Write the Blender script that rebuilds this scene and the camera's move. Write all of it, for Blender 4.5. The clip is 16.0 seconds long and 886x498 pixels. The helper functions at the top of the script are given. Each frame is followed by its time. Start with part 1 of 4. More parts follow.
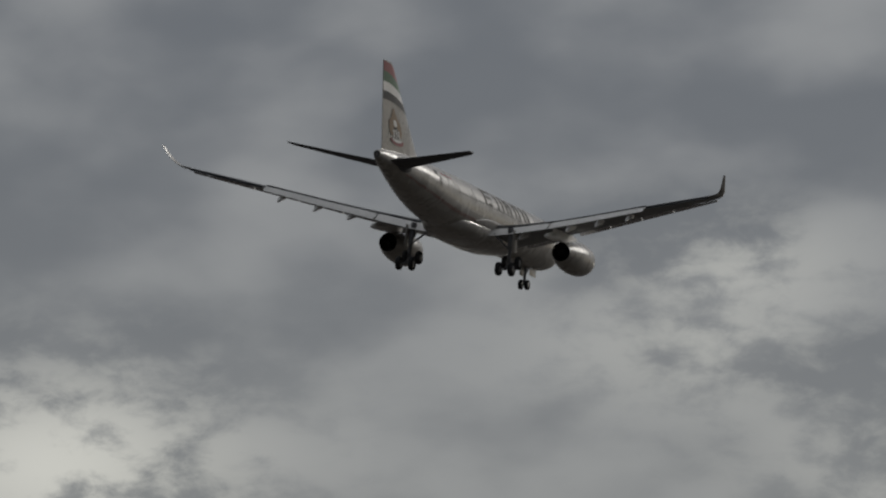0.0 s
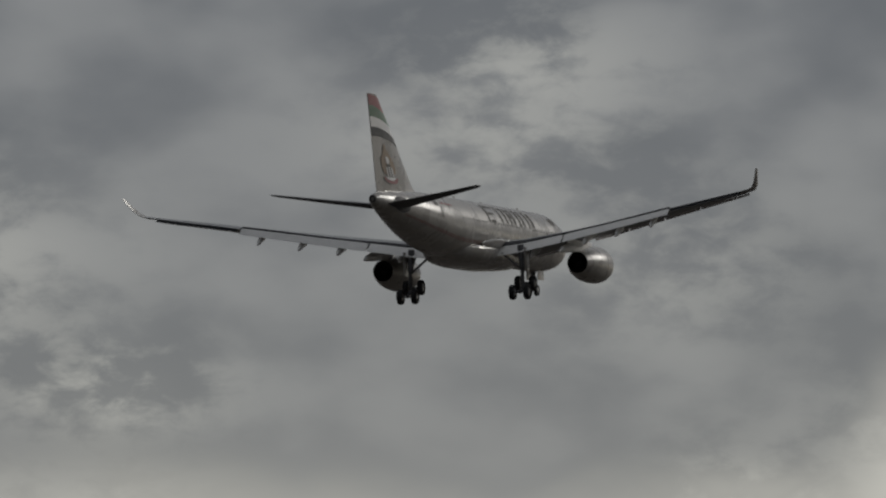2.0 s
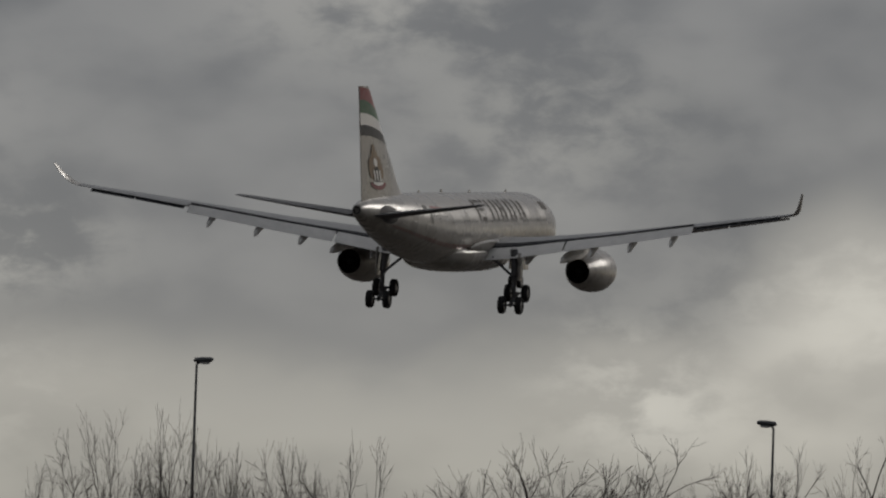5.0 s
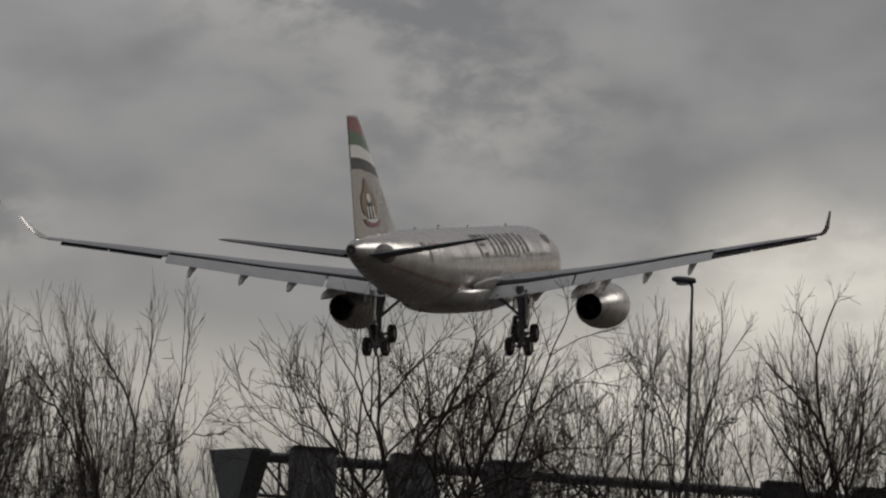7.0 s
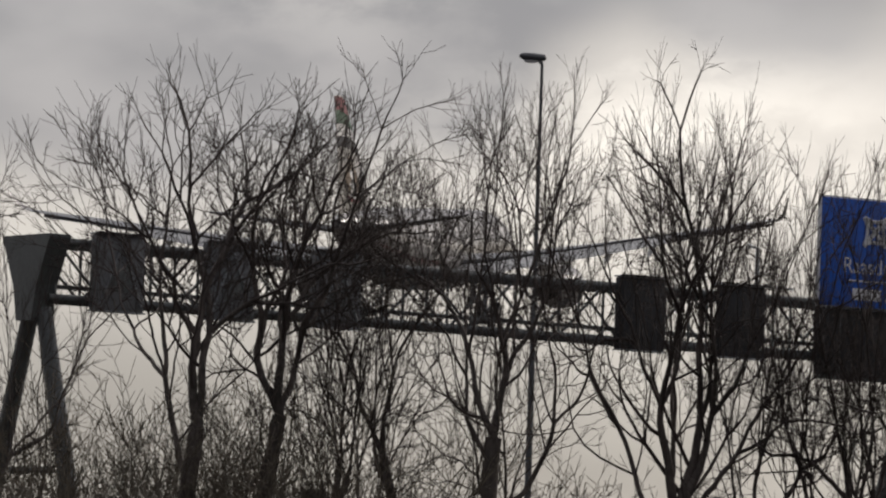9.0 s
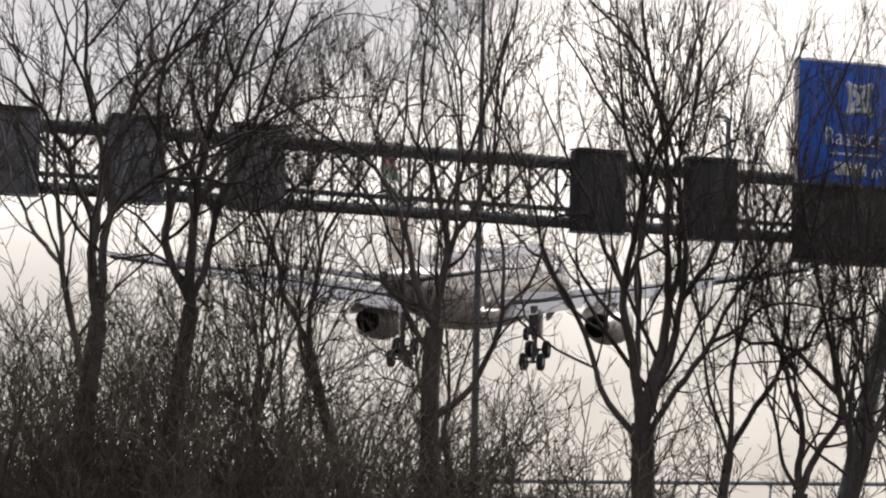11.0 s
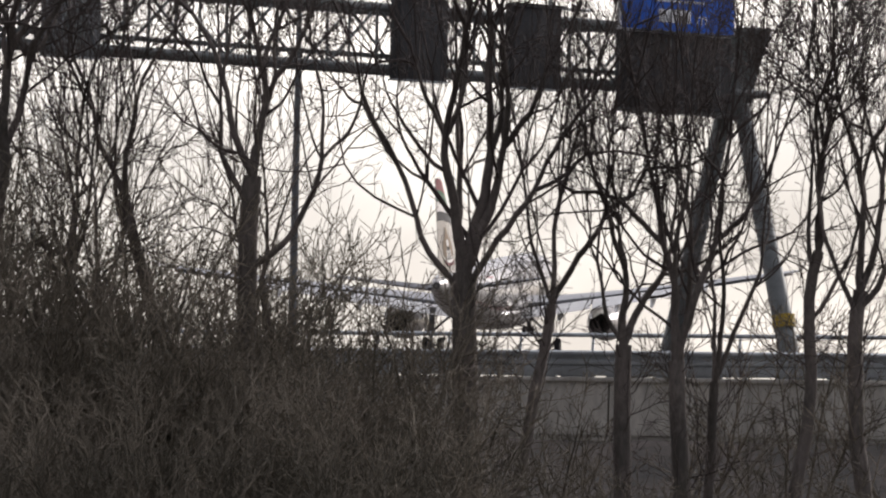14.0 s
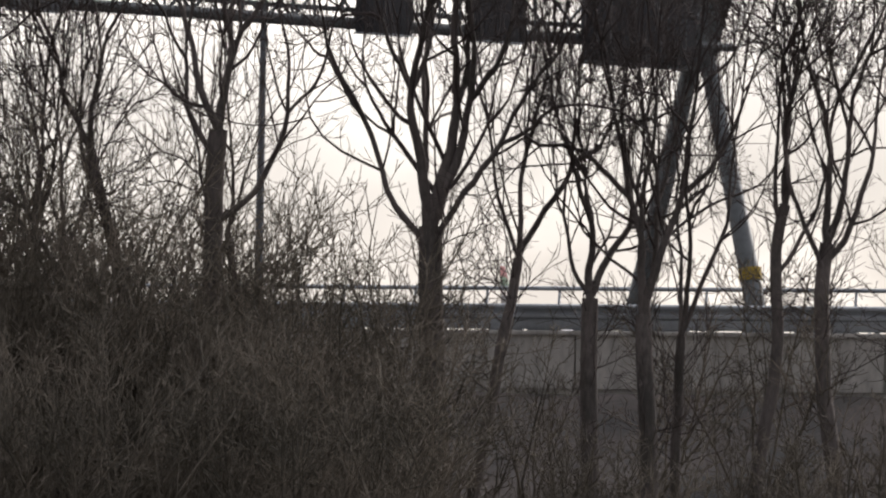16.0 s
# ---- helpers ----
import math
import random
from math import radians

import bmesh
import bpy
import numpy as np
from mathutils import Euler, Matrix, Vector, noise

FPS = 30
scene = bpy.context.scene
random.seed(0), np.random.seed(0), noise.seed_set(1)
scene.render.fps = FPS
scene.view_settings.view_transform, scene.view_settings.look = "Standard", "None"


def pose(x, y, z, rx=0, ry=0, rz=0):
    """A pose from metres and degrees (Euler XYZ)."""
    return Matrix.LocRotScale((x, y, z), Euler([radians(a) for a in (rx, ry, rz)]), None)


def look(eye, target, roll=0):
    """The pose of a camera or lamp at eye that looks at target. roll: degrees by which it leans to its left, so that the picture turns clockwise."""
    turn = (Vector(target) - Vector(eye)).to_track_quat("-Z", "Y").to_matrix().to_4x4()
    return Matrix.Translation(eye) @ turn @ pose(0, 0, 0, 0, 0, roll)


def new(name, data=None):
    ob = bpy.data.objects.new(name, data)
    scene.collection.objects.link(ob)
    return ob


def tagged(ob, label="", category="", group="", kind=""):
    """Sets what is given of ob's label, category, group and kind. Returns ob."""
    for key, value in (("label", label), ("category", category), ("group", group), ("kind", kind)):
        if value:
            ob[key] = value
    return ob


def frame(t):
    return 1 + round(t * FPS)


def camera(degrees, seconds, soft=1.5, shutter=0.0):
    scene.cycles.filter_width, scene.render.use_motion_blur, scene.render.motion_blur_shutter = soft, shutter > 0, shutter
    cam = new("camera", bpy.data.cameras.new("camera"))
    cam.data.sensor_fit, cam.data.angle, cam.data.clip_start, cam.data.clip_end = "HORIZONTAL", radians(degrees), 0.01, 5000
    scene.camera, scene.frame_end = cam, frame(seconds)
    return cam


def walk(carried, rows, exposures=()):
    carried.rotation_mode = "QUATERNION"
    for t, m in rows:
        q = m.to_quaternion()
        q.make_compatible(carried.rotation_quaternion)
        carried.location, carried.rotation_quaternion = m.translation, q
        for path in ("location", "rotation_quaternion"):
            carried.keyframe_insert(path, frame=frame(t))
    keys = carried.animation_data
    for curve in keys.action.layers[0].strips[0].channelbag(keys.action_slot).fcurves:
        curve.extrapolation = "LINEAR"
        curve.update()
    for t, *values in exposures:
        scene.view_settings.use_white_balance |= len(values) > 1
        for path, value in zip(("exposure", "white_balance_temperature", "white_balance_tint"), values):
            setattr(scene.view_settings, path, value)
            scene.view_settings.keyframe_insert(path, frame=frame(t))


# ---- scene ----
cam = camera(7.0, 16.0, soft=2.2)

def tilt_pose(x, y, z, yaw, pitch, bank):
    """Heading, then nose up, then bank."""
    return pose(x, y, z, 0, 0, yaw) @ pose(0, 0, 0, pitch, 0, 0) @ pose(0, 0, 0, 0, bank, 0)


EYE = 1.7
# seconds, metres back from the last standpoint, yaw, pitch, lean
VIEW = (
    (0, 272.0, 5.705, 7.930, 1.62),
    (0.5, 254.5, 5.052, 7.373, 1.64),
    (1, 237.0, 4.983, 6.935, 1.54),
    (1.5, 219.5, 4.438, 6.698, 1.69),
    (2, 202.0, 3.980, 6.374, 1.58),
    (2.5, 184.5, 3.630, 5.978, 1.53),
    (3, 167.0, 3.530, 5.593, 1.60),
    (3.2, 160.0, 3.446, 5.461, 1.60),
    (5.3, 91.6, 3.002, 5.225, 1.94),
    (5.5, 86.4, 3.157, 5.133, 2.02),
    (6, 70.3, 2.884, 5.108, 1.83),
    (6.5, 56.3, 2.810, 5.031, 1.67),
    (7, 44.7, 2.424, 5.143, 1.87),
    (7.5, 31.7, 2.611, 5.044, 2.09),
    (8, 28.5, 2.425, 4.663, 2.25),
    (8.5, 28.8, 1.925, 4.318, 2.14),
    (9, 23.5, 1.217, 3.916, 1.98),
    (9.5, 14.6, 1.372, 3.901, 2.01),
    (9.7, 11.6, 1.370, 3.905, 1.90),
    (11.8, 0.7, 0.587, 3.024, 0.99),
    (12, 0.2, 0.535, 2.986, 0.99),
    (12.5, 0.2, 0.000, 2.834, 1.08),
    (13, -0.3, -0.369, 2.391, 0.98),
    (13.5, -0.2, -0.347, 2.336, 1.14),
    (14, 0.1, -0.637, 2.270, 1.26),
    (14.5, -0.1, -1.073, 2.009, 1.49),
    (15, -0.1, -1.100, 1.961, 1.49),
    (15.5, -0.1, -1.017, 1.916, 1.30),
    (16, -0.1, -0.913, 1.911, 1.16),
)
walk(cam, [(t, pose(0, -b, EYE, 90 + p, 0, y) @ pose(0, 0, 0, 0, 0, r)) for t, b, y, p, r in VIEW],
     exposures=((0, 0.14, 6350, 10), (1.5, 0.0, 6350, 10), (3.0, -0.18, 6350, 10), (5.3, -0.08, 6500, 12), (6.5, 0.06, 6550, 13), (7.5, 0.24, 6500, 14), (8.2, 0.45, 6500, 15), (9.0, 0.8, 6550, 16), (9.7, 0.98, 6550, 17), (11.8, 1.74, 6400, 18), (16, 1.8, 6400, 18)))

# ---- sky and sun ----
world = bpy.data.worlds.new("sky")
scene.world = world
world.use_nodes = True
wt = world.node_tree
wt.nodes.clear()


class Nodes:
    """Short way to lay out a node tree."""

    def __init__(self, tree):
        self.tree = tree

    def add(self, kind, **fields):
        n = self.tree.nodes.new(kind)
        for k, v in fields.items():
            setattr(n, k, v)
        return n

    def put(self, socket, value):
        if isinstance(value, bpy.types.NodeSocket):
            self.tree.links.new(value, socket)
        elif value is not None:
            socket.default_value = value

    def math(self, op, a, b=None, c=None, clamp=False):
        n = self.add("ShaderNodeMath", operation=op, use_clamp=clamp)
        for s, v in zip(n.inputs, (a, b, c)):
            self.put(s, v)
        return n.outputs[0]

    def mix(self, fac, a, b, blend="MIX"):
        n = self.add("ShaderNodeMix", data_type="RGBA", blend_type=blend)
        self.put(n.inputs[0], fac)
        self.put(n.inputs[6], a)
        self.put(n.inputs[7], b)
        return n.outputs[2]

    def noise(self, vec, scale, detail=4.0, rough=0.55, distort=0.0):
        n = self.add("ShaderNodeTexNoise")
        self.put(n.inputs["Vector"], vec)
        n.inputs["Scale"].default_value, n.inputs["Detail"].default_value = scale, detail
        n.inputs["Roughness"].default_value, n.inputs["Distortion"].default_value = rough, distort
        return n.outputs["Fac"]

    def span(self, v, a, b, lo=0.0, hi=1.0, smooth=True):
        n = self.add("ShaderNodeMapRange", interpolation_type="SMOOTHSTEP" if smooth else "LINEAR")
        for s, x in zip(n.inputs, (v, a, b, lo, hi)):
            self.put(s, x)
        return n.outputs[0]


w = Nodes(wt)
SUN_ELEVATION, SUN_AZIMUTH = 24.0, 42.0      # degrees; azimuth from +Y towards +X
ray = w.add("ShaderNodeTexCoord").outputs["Generated"]
xyz = w.add("ShaderNodeSeparateXYZ")
w.put(xyz.inputs[0], ray)
az = w.math("MULTIPLY", w.math("ARCTAN2", xyz.outputs[0], xyz.outputs[1]), 57.3)
el = w.math("MULTIPLY", w.math("ARCSINE", xyz.outputs[2]), 57.3)
flat = w.add("ShaderNodeCombineXYZ")
w.put(flat.inputs[0], w.math("MULTIPLY", az, 0.6))
w.put(flat.inputs[1], w.math("ADD", w.math("MULTIPLY", el, 1.0), w.math("MULTIPLY", az, -0.03)))
big = w.noise(flat.outputs[0], 0.5, 2.0, 0.45, 0.1)
mid = w.noise(flat.outputs[0], 1.0, 3.0, 0.42, 0.1)
fine = w.noise(flat.outputs[0], 4.0, 5.0, 0.6, 0.2)
puff = w.math("ADD", w.math("ADD", w.math("MULTIPLY", big, 0.55), w.math("MULTIPLY", mid, 0.38)), w.math("MULTIPLY", fine, 0.045))
# the cloud base thins out towards the horizon, higher up on the sun's side
side = w.math("MULTIPLY", w.span(az, -1.3, 0.35), 1.22)
wave = w.math("MULTIPLY", w.math("SUBTRACT", puff, 0.5), 3.6)
height = w.math("SUBTRACT", w.math("ADD", el, wave), side)
lift = w.span(height, 4.9, 3.55)
thick = w.span(height, 9.5, 4.6)
contrast = w.span(puff, 0.38, 0.62)
grey = w.mix(contrast, (0.125, 0.127, 0.133, 1), (0.25, 0.247, 0.241, 1))
grey = w.mix(w.math("MULTIPLY", thick, 0.3), grey, (0.235, 0.228, 0.218, 1))
grey = w.mix(1.0, grey, w.mix(w.span(el, 5.6, 7.6), (1, 1, 1, 1), (0.93, 0.93, 0.935, 1)), "MULTIPLY")
bright = w.mix(contrast, (0.45, 0.432, 0.385, 1), (0.64, 0.615, 0.54, 1))
low = w.mix(lift, grey, bright)
low = w.mix(1.0, low, w.mix(w.span(el, 2.4, 4.9), (0.45, 0.455, 0.465, 1), (1, 1, 1, 1)), "MULTIPLY")


def glow_spot(base, a, e, ra, re, strength):
    """A thin place in the cloud where more light comes through."""
    dx = w.math("DIVIDE", w.math("SUBTRACT", az, a), ra)
    dy = w.math("DIVIDE", w.math("SUBTRACT", el, e), re)
    d = w.math("ADD", w.math("MULTIPLY", dx, dx), w.math("MULTIPLY", dy, dy))
    g = w.math("MULTIPLY", w.math("EXPONENT", w.math("MULTIPLY", d, -1.0)), w.span(w.math("ADD", w.math("MULTIPLY", mid, 0.5), w.math("MULTIPLY", fine, 0.5)), 0.40, 0.58, 0.1, 1.0))
    return w.mix(w.math("MULTIPLY", g, strength, clamp=True), base, (0.62, 0.60, 0.53, 1))


for spot in ((-8.7, 6.1, 1.4, 0.75, 0.75), (-6.6, 5.2, 0.8, 0.35, 0.55), (-6.9, 4.1, 1.2, 0.4, 0.35), (-1.65, 4.5, 0.6, 0.4, 0.3),
             (-3.4, 7.9, 0.9, 0.4, 0.35), (-3.6, 7.2, 1.2, 0.45, 0.3), (-1.3, 4.1, 0.7, 0.35, 0.8), (0.7, 4.95, 1.2, 0.5, 0.75),
             (-2.2, 6.3, 1.1, 0.6, 0.24)):
    low = glow_spot(low, *spot)
nishita = w.add("ShaderNodeTexSky", sky_type="NISHITA", sun_disc=False, sun_elevation=radians(SUN_ELEVATION), sun_rotation=radians(SUN_AZIMUTH))
daylight = w.mix(1.0, nishita.outputs[0], (0.1, 0.1, 0.1, 1), "MULTIPLY")
# overhead the cover goes on as an even grey
cover = w.mix(w.span(el, 10.0, 35.0), low, w.mix(contrast, (0.40, 0.405, 0.41, 1), (0.50, 0.50, 0.495, 1)))
# darker cover on the side away from the sun
cover = w.mix(1.0, cover, w.mix(w.span(xyz.outputs[1], -0.6, 0.7), (0.36, 0.365, 0.38, 1), (1, 1, 1, 1)), "MULTIPLY")
cloudy = w.mix(0.06, cover, daylight)
bg = w.add("ShaderNodeBackground")
w.put(bg.inputs[0], cloudy)
bg.inputs[1].default_value = 1.0
w.put(w.add("ShaderNodeOutputWorld").inputs[0], bg.outputs[0])

sun = new("sun", bpy.data.lights.new("sun", "SUN"))
sun.data.energy, sun.data.angle, sun.data.color = 0.7, radians(14), (1.0, 0.95, 0.86)
a_, e_ = radians(SUN_AZIMUTH), radians(SUN_ELEVATION)
sun.matrix_world = look((math.sin(a_) * math.cos(e_) * 90, math.cos(a_) * math.cos(e_) * 90, math.sin(e_) * 90), (0, 0, 0))


# ---- materials ----
def material(name, colour, rough=0.6, metal=0.0, vary=0.25, scale=2.0, fine_scale=25.0, bump=0.0, tint=None, coat=0.0, stretch=(1, 1, 1), per_object=0.0):
    m = bpy.data.materials.new(name)
    m.use_nodes = True
    n = Nodes(m.node_tree)
    bsdf = m.node_tree.nodes["Principled BSDF"]
    co = n.add("ShaderNodeTexCoord").outputs["Object"]
    mp = n.add("ShaderNodeMapping")
    n.put(mp.inputs[0], co)
    mp.inputs["Scale"].default_value = stretch
    co = mp.outputs[0]
    a = n.noise(co, scale, 4.0, 0.6)
    b = n.noise(co, fine_scale, 3.0, 0.6)
    dark = tuple(c * (1 - vary) for c in (tint or colour)) + (1,)
    lite = tuple(min(1, c * (1 + vary * 0.6)) for c in colour) + (1,)
    col = n.mix(n.span(n.math("ADD", n.math("MULTIPLY", a, 0.65), n.math("MULTIPLY", b, 0.35)), 0.35, 0.65), dark, lite)
    if per_object:
        rnd = n.add("ShaderNodeObjectInfo").outputs["Random"]
        col = n.mix(n.math("MULTIPLY", rnd, per_object), col, tuple(c * 0.5 for c in colour) + (1,))
    n.put(bsdf.inputs["Base Color"], col)
    n.put(bsdf.inputs["Roughness"], n.span(a, 0.3, 0.7, max(0.03, rough - 0.08), min(1, rough + 0.08)))
    bsdf.inputs["Metallic"].default_value = metal
    bsdf.inputs["Coat Weight"].default_value = coat
    bsdf.inputs["Coat Roughness"].default_value = 0.12
    if bump:
        bp = n.add("ShaderNodeBump")
        bp.inputs["Strength"].default_value, bp.inputs["Distance"].default_value = bump, 0.02
        n.put(bp.inputs["Height"], b)
        n.put(bsdf.inputs["Normal"], bp.outputs[0])
    return m


CREAM = material("cream_paint", (0.37, 0.352, 0.325), 0.27, vary=0.12, scale=0.35, fine_scale=3, coat=0.0, tint=(0.33, 0.312, 0.285))
WHITE = material("white_paint", (0.78, 0.77, 0.75), 0.35, vary=0.06, scale=0.5, fine_scale=6, coat=0.3)
WING_GREY = material("wing_grey_paint", (0.22, 0.225, 0.23), 0.45, vary=0.14, scale=0.5, fine_scale=4, stretch=(1, 0.3, 1))
FLAP_GREY = material("flap_light_grey", (0.78, 0.77, 0.74), 0.5, vary=0.10, scale=0.7, fine_scale=6)
# stabiliser plate colour, also the painted shade of the flap slots
DARK_GREY = material("dark_grey_plate_and_slot_shade", (0.045, 0.045, 0.05), 0.7, vary=0.2)
NACELLE = material("nacelle_paint", (0.34, 0.322, 0.297), 0.3, vary=0.14, scale=0.8, fine_scale=6, coat=0.0)
LIP = material("bare_aluminium_lip", (0.75, 0.75, 0.76), 0.22, 1.0, vary=0.08)
SOOT = material("sooty_exhaust_metal", (0.035, 0.033, 0.032), 0.75, 0.3, vary=0.3, scale=3)
STEEL = material("gear_steel", (0.16, 0.16, 0.165), 0.5, 0.4, vary=0.25, scale=3)
RUBBER = material("tyre_rubber", (0.022, 0.022, 0.023), 0.85, vary=0.3, scale=4, fine_scale=40, bump=0.2)
HUB = material("wheel_hub", (0.28, 0.28, 0.28), 0.5, 0.5, vary=0.2)
RED = material("flag_red", (0.20, 0.016, 0.024), 0.55, vary=0.12)
GREEN = material("flag_green", (0.015, 0.095, 0.035), 0.55, vary=0.12)
BLACK = material("flag_black", (0.016, 0.017, 0.021), 0.65, vary=0.12)
GOLD = material("emblem_gold", (0.20, 0.125, 0.06), 0.45, vary=0.25, scale=2, fine_scale=9)
TITLE = material("bronze_grey_lettering", (0.042, 0.037, 0.032), 0.75, vary=0.15)
STRIPE = material("dark_red_line", (0.20, 0.03, 0.03), 0.45, vary=0.15)
AILERON = material("aileron_dark_grey", (0.07, 0.072, 0.078), 0.6, vary=0.2)
CAR_GLASS = material("car_glass", (0.05, 0.055, 0.06), 0.08, vary=0.1)
gt_ = CAR_GLASS.node_tree
mix_, clear_ = gt_.nodes.new("ShaderNodeMixShader"), gt_.nodes.new("ShaderNodeBsdfTransparent")
clear_.inputs[0].default_value = (0.80, 0.86, 0.86, 1)
mix_.inputs[0].default_value = 0.72
gt_.links.new(gt_.nodes["Principled BSDF"].outputs[0], mix_.inputs[1])
gt_.links.new(clear_.outputs[0], mix_.inputs[2])
gt_.links.new(mix_.outputs[0], gt_.nodes["Material Output"].inputs[0])
GLASS_DARK = material("cabin_window", (0.09, 0.09, 0.09), 0.3, vary=0.1)
BARK = material("wet_bark", (0.17, 0.143, 0.127), 0.85, vary=0.5, scale=1.2, fine_scale=14, bump=0.6, tint=(0.125, 0.112, 0.092), stretch=(1, 1, 0.35), per_object=0.35)
TWIG = material("twig_bark", (0.095, 0.075, 0.066), 0.85, vary=0.4, scale=0.6, fine_scale=6, per_object=0.3)
BRUSH = material("bramble_stems", (0.20, 0.168, 0.128), 0.9, vary=0.5, scale=0.5, fine_scale=5, tint=(0.13, 0.115, 0.078))
SOIL = material("winter_grass_and_litter", (0.065, 0.054, 0.046), 0.95, vary=0.55, scale=0.35, fine_scale=6, bump=0.8, tint=(0.03, 0.028, 0.021))
CONCRETE = material("weathered_concrete", (0.55, 0.525, 0.47), 0.85, vary=0.3, scale=0.5, fine_scale=5, bump=0.3, tint=(0.42, 0.395, 0.35), stretch=(1, 1, 0.4), per_object=0.25)
ASPHALT = material("asphalt", (0.05, 0.05, 0.052), 0.9, vary=0.25, scale=0.5, fine_scale=30, bump=0.3)
GALV = material("galvanised_steel", (0.34, 0.36, 0.37), 0.5, 0.55, vary=0.2, scale=1.0, fine_scale=9)
GANTRY = material("gantry_grey_green_steel", (0.15, 0.16, 0.157), 0.55, 0.35, vary=0.22, scale=0.7, fine_scale=8)
BOX = material("black_signal_box", (0.03, 0.03, 0.032), 0.65, vary=0.25, scale=1.2)
BOX_BACK = material("signal_box_grey_back", (0.20, 0.205, 0.21), 0.6, 0.2, vary=0.25, scale=1.2)
SIGN_BLUE = material("sign_blue", (0.016, 0.12, 0.58), 0.35, vary=0.10, scale=0.6, fine_scale=8)
SIGN_WHITE = material("sign_white", (0.80, 0.80, 0.80), 0.4, vary=0.06)
YELLOW = material("yellow_band", (0.34, 0.23, 0.02), 0.5, vary=0.15)
LAMP_GREY = material("lamp_grey", (0.13, 0.135, 0.14), 0.5, 0.4, vary=0.15)


# ---- mesh helpers ----
def thing(name, m=None, label="", category="", group="", kind=""):
    ob = new(name)
    if m is not None:
        ob.matrix_world = m
    return tagged(ob, label, category, group, kind)


def mesh_of(name, bm, mat, smooth=True):
    me = bpy.data.meshes.new(name)
    bmesh.ops.recalc_face_normals(bm, faces=bm.faces)
    bm.to_mesh(me)
    bm.free()
    me.materials.append(mat)
    for p in me.polygons:
        p.use_smooth = smooth
    return me


def part(name, bm, mat, parent, label="", smooth=True):
    me = mesh_of(name, bm, mat, smooth)
    if smooth:
        me.set_sharp_from_angle(angle=radians(40))
    ob = new(name, me)
    ob.parent = parent
    return tagged(ob, label)


def loft(rings, close=True, cap=True):
    """A skin over rings of points with the same count."""
    bm = bmesh.new()
    rows = [[bm.verts.new(p) for p in r] for r in rings]
    n = len(rows[0])
    for a, b in zip(rows, rows[1:]):
        for i in range(n if close else n - 1):
            j = (i + 1) % n
            bm.faces.new((a[i], a[j], b[j], b[i]))
    if cap:
        bm.faces.new(rows[0][::-1])
        bm.faces.new(rows[-1])
    return bm


def ring(c, u, v, ru, rv, n=16):
    c, u, v = Vector(c), Vector(u), Vector(v)
    return [c + u * (ru * math.cos(a)) + v * (rv * math.sin(a)) for a in (2 * math.pi * i / n for i in range(n))]


def tube(points, radii, n=10):
    """A round bar along points."""
    rings = []
    pts = [Vector(p) for p in points]
    for i, p in enumerate(pts):
        d = (pts[min(i + 1, len(pts) - 1)] - pts[max(i - 1, 0)]).normalized()
        u = d.orthogonal().normalized() if i == 0 else (u - d * u.dot(d)).normalized()
        r = radii[i] if isinstance(radii, (list, tuple)) else radii
        rings.append(ring(p, u, d.cross(u), r, r, n))
    return loft(rings)


def box(x0, x1, y0, y1, z0, z1, bevel=0.0, m=None):
    bm = bmesh.new()
    bmesh.ops.create_cube(bm, size=1)
    bmesh.ops.scale(bm, vec=(x1 - x0, y1 - y0, z1 - z0), verts=bm.verts)
    bmesh.ops.translate(bm, vec=((x0 + x1) / 2, (y0 + y1) / 2, (z0 + z1) / 2), verts=bm.verts)
    if bevel:
        bmesh.ops.bevel(bm, geom=bm.edges, offset=bevel, segments=2, affect="EDGES", profile=0.6)
    if m is not None:
        bm.transform(m)
    return bm


def merge(*parts_):
    """Joins bmeshes of one part."""
    out = bmesh.new()
    for b in parts_:
        me = bpy.data.meshes.new("tmp")
        b.to_mesh(me)
        b.free()
        out.from_mesh(me)
        bpy.data.meshes.remove(me)
    return out


def lathe(profile, centre=(0, 0, 0), n=28):
    """Turned about the y axis: profile of (y, radius)."""
    cx, cy, cz = centre
    return loft([ring((cx, cy + y, cz), (1, 0, 0), (0, 0, 1), r, r, n) for y, r in profile], cap=False)


def curve_at(x, table):
    """Smooth value between rows of (x, value, ...)."""
    xs = [r[0] for r in table]
    return [float(np.interp(x, xs, [r[k] for r in table])) for k in range(1, len(table[0]))]


# ---- the airliner ----
# station from the nose: half width, top, bottom
HULL = ((0.0, 0.05, -0.75, -0.85), (0.25, 0.62, -0.15, -1.35), (0.8, 1.15, 0.38, -1.8), (1.8, 1.75, 1.05, -2.25), (3.0, 2.2, 1.85, -2.5), (4.5, 2.55, 2.4, -2.68),
        (6.5, 2.78, 2.74, -2.8), (8.5, 2.82, 2.82, -2.82), (36.0, 2.82, 2.82, -2.82), (39.0, 2.81, 2.82, -2.72), (42.0, 2.70, 2.82, -2.40), (45.0, 2.48, 2.80, -1.92),
        (48.0, 2.13, 2.75, -1.35), (51.0, 1.70, 2.66, -0.72), (54.0, 1.20, 2.50, -0.05), (56.5, 0.75, 2.27, 0.58), (57.7, 0.50, 2.06, 0.95), (58.2, 0.36, 1.90, 1.14))


def hull_point(s, deg, out=0.0):
    """Point of the hull at station s, deg degrees up from the right-hand side."""
    hw, top, bot = curve_at(s, HULL)
    zc, hh = (top + bot) / 2, (top - bot) / 2
    a = radians(deg)
    return Vector(((hw + out) * math.cos(a), 30 - s, zc + (hh + out) * math.sin(a)))


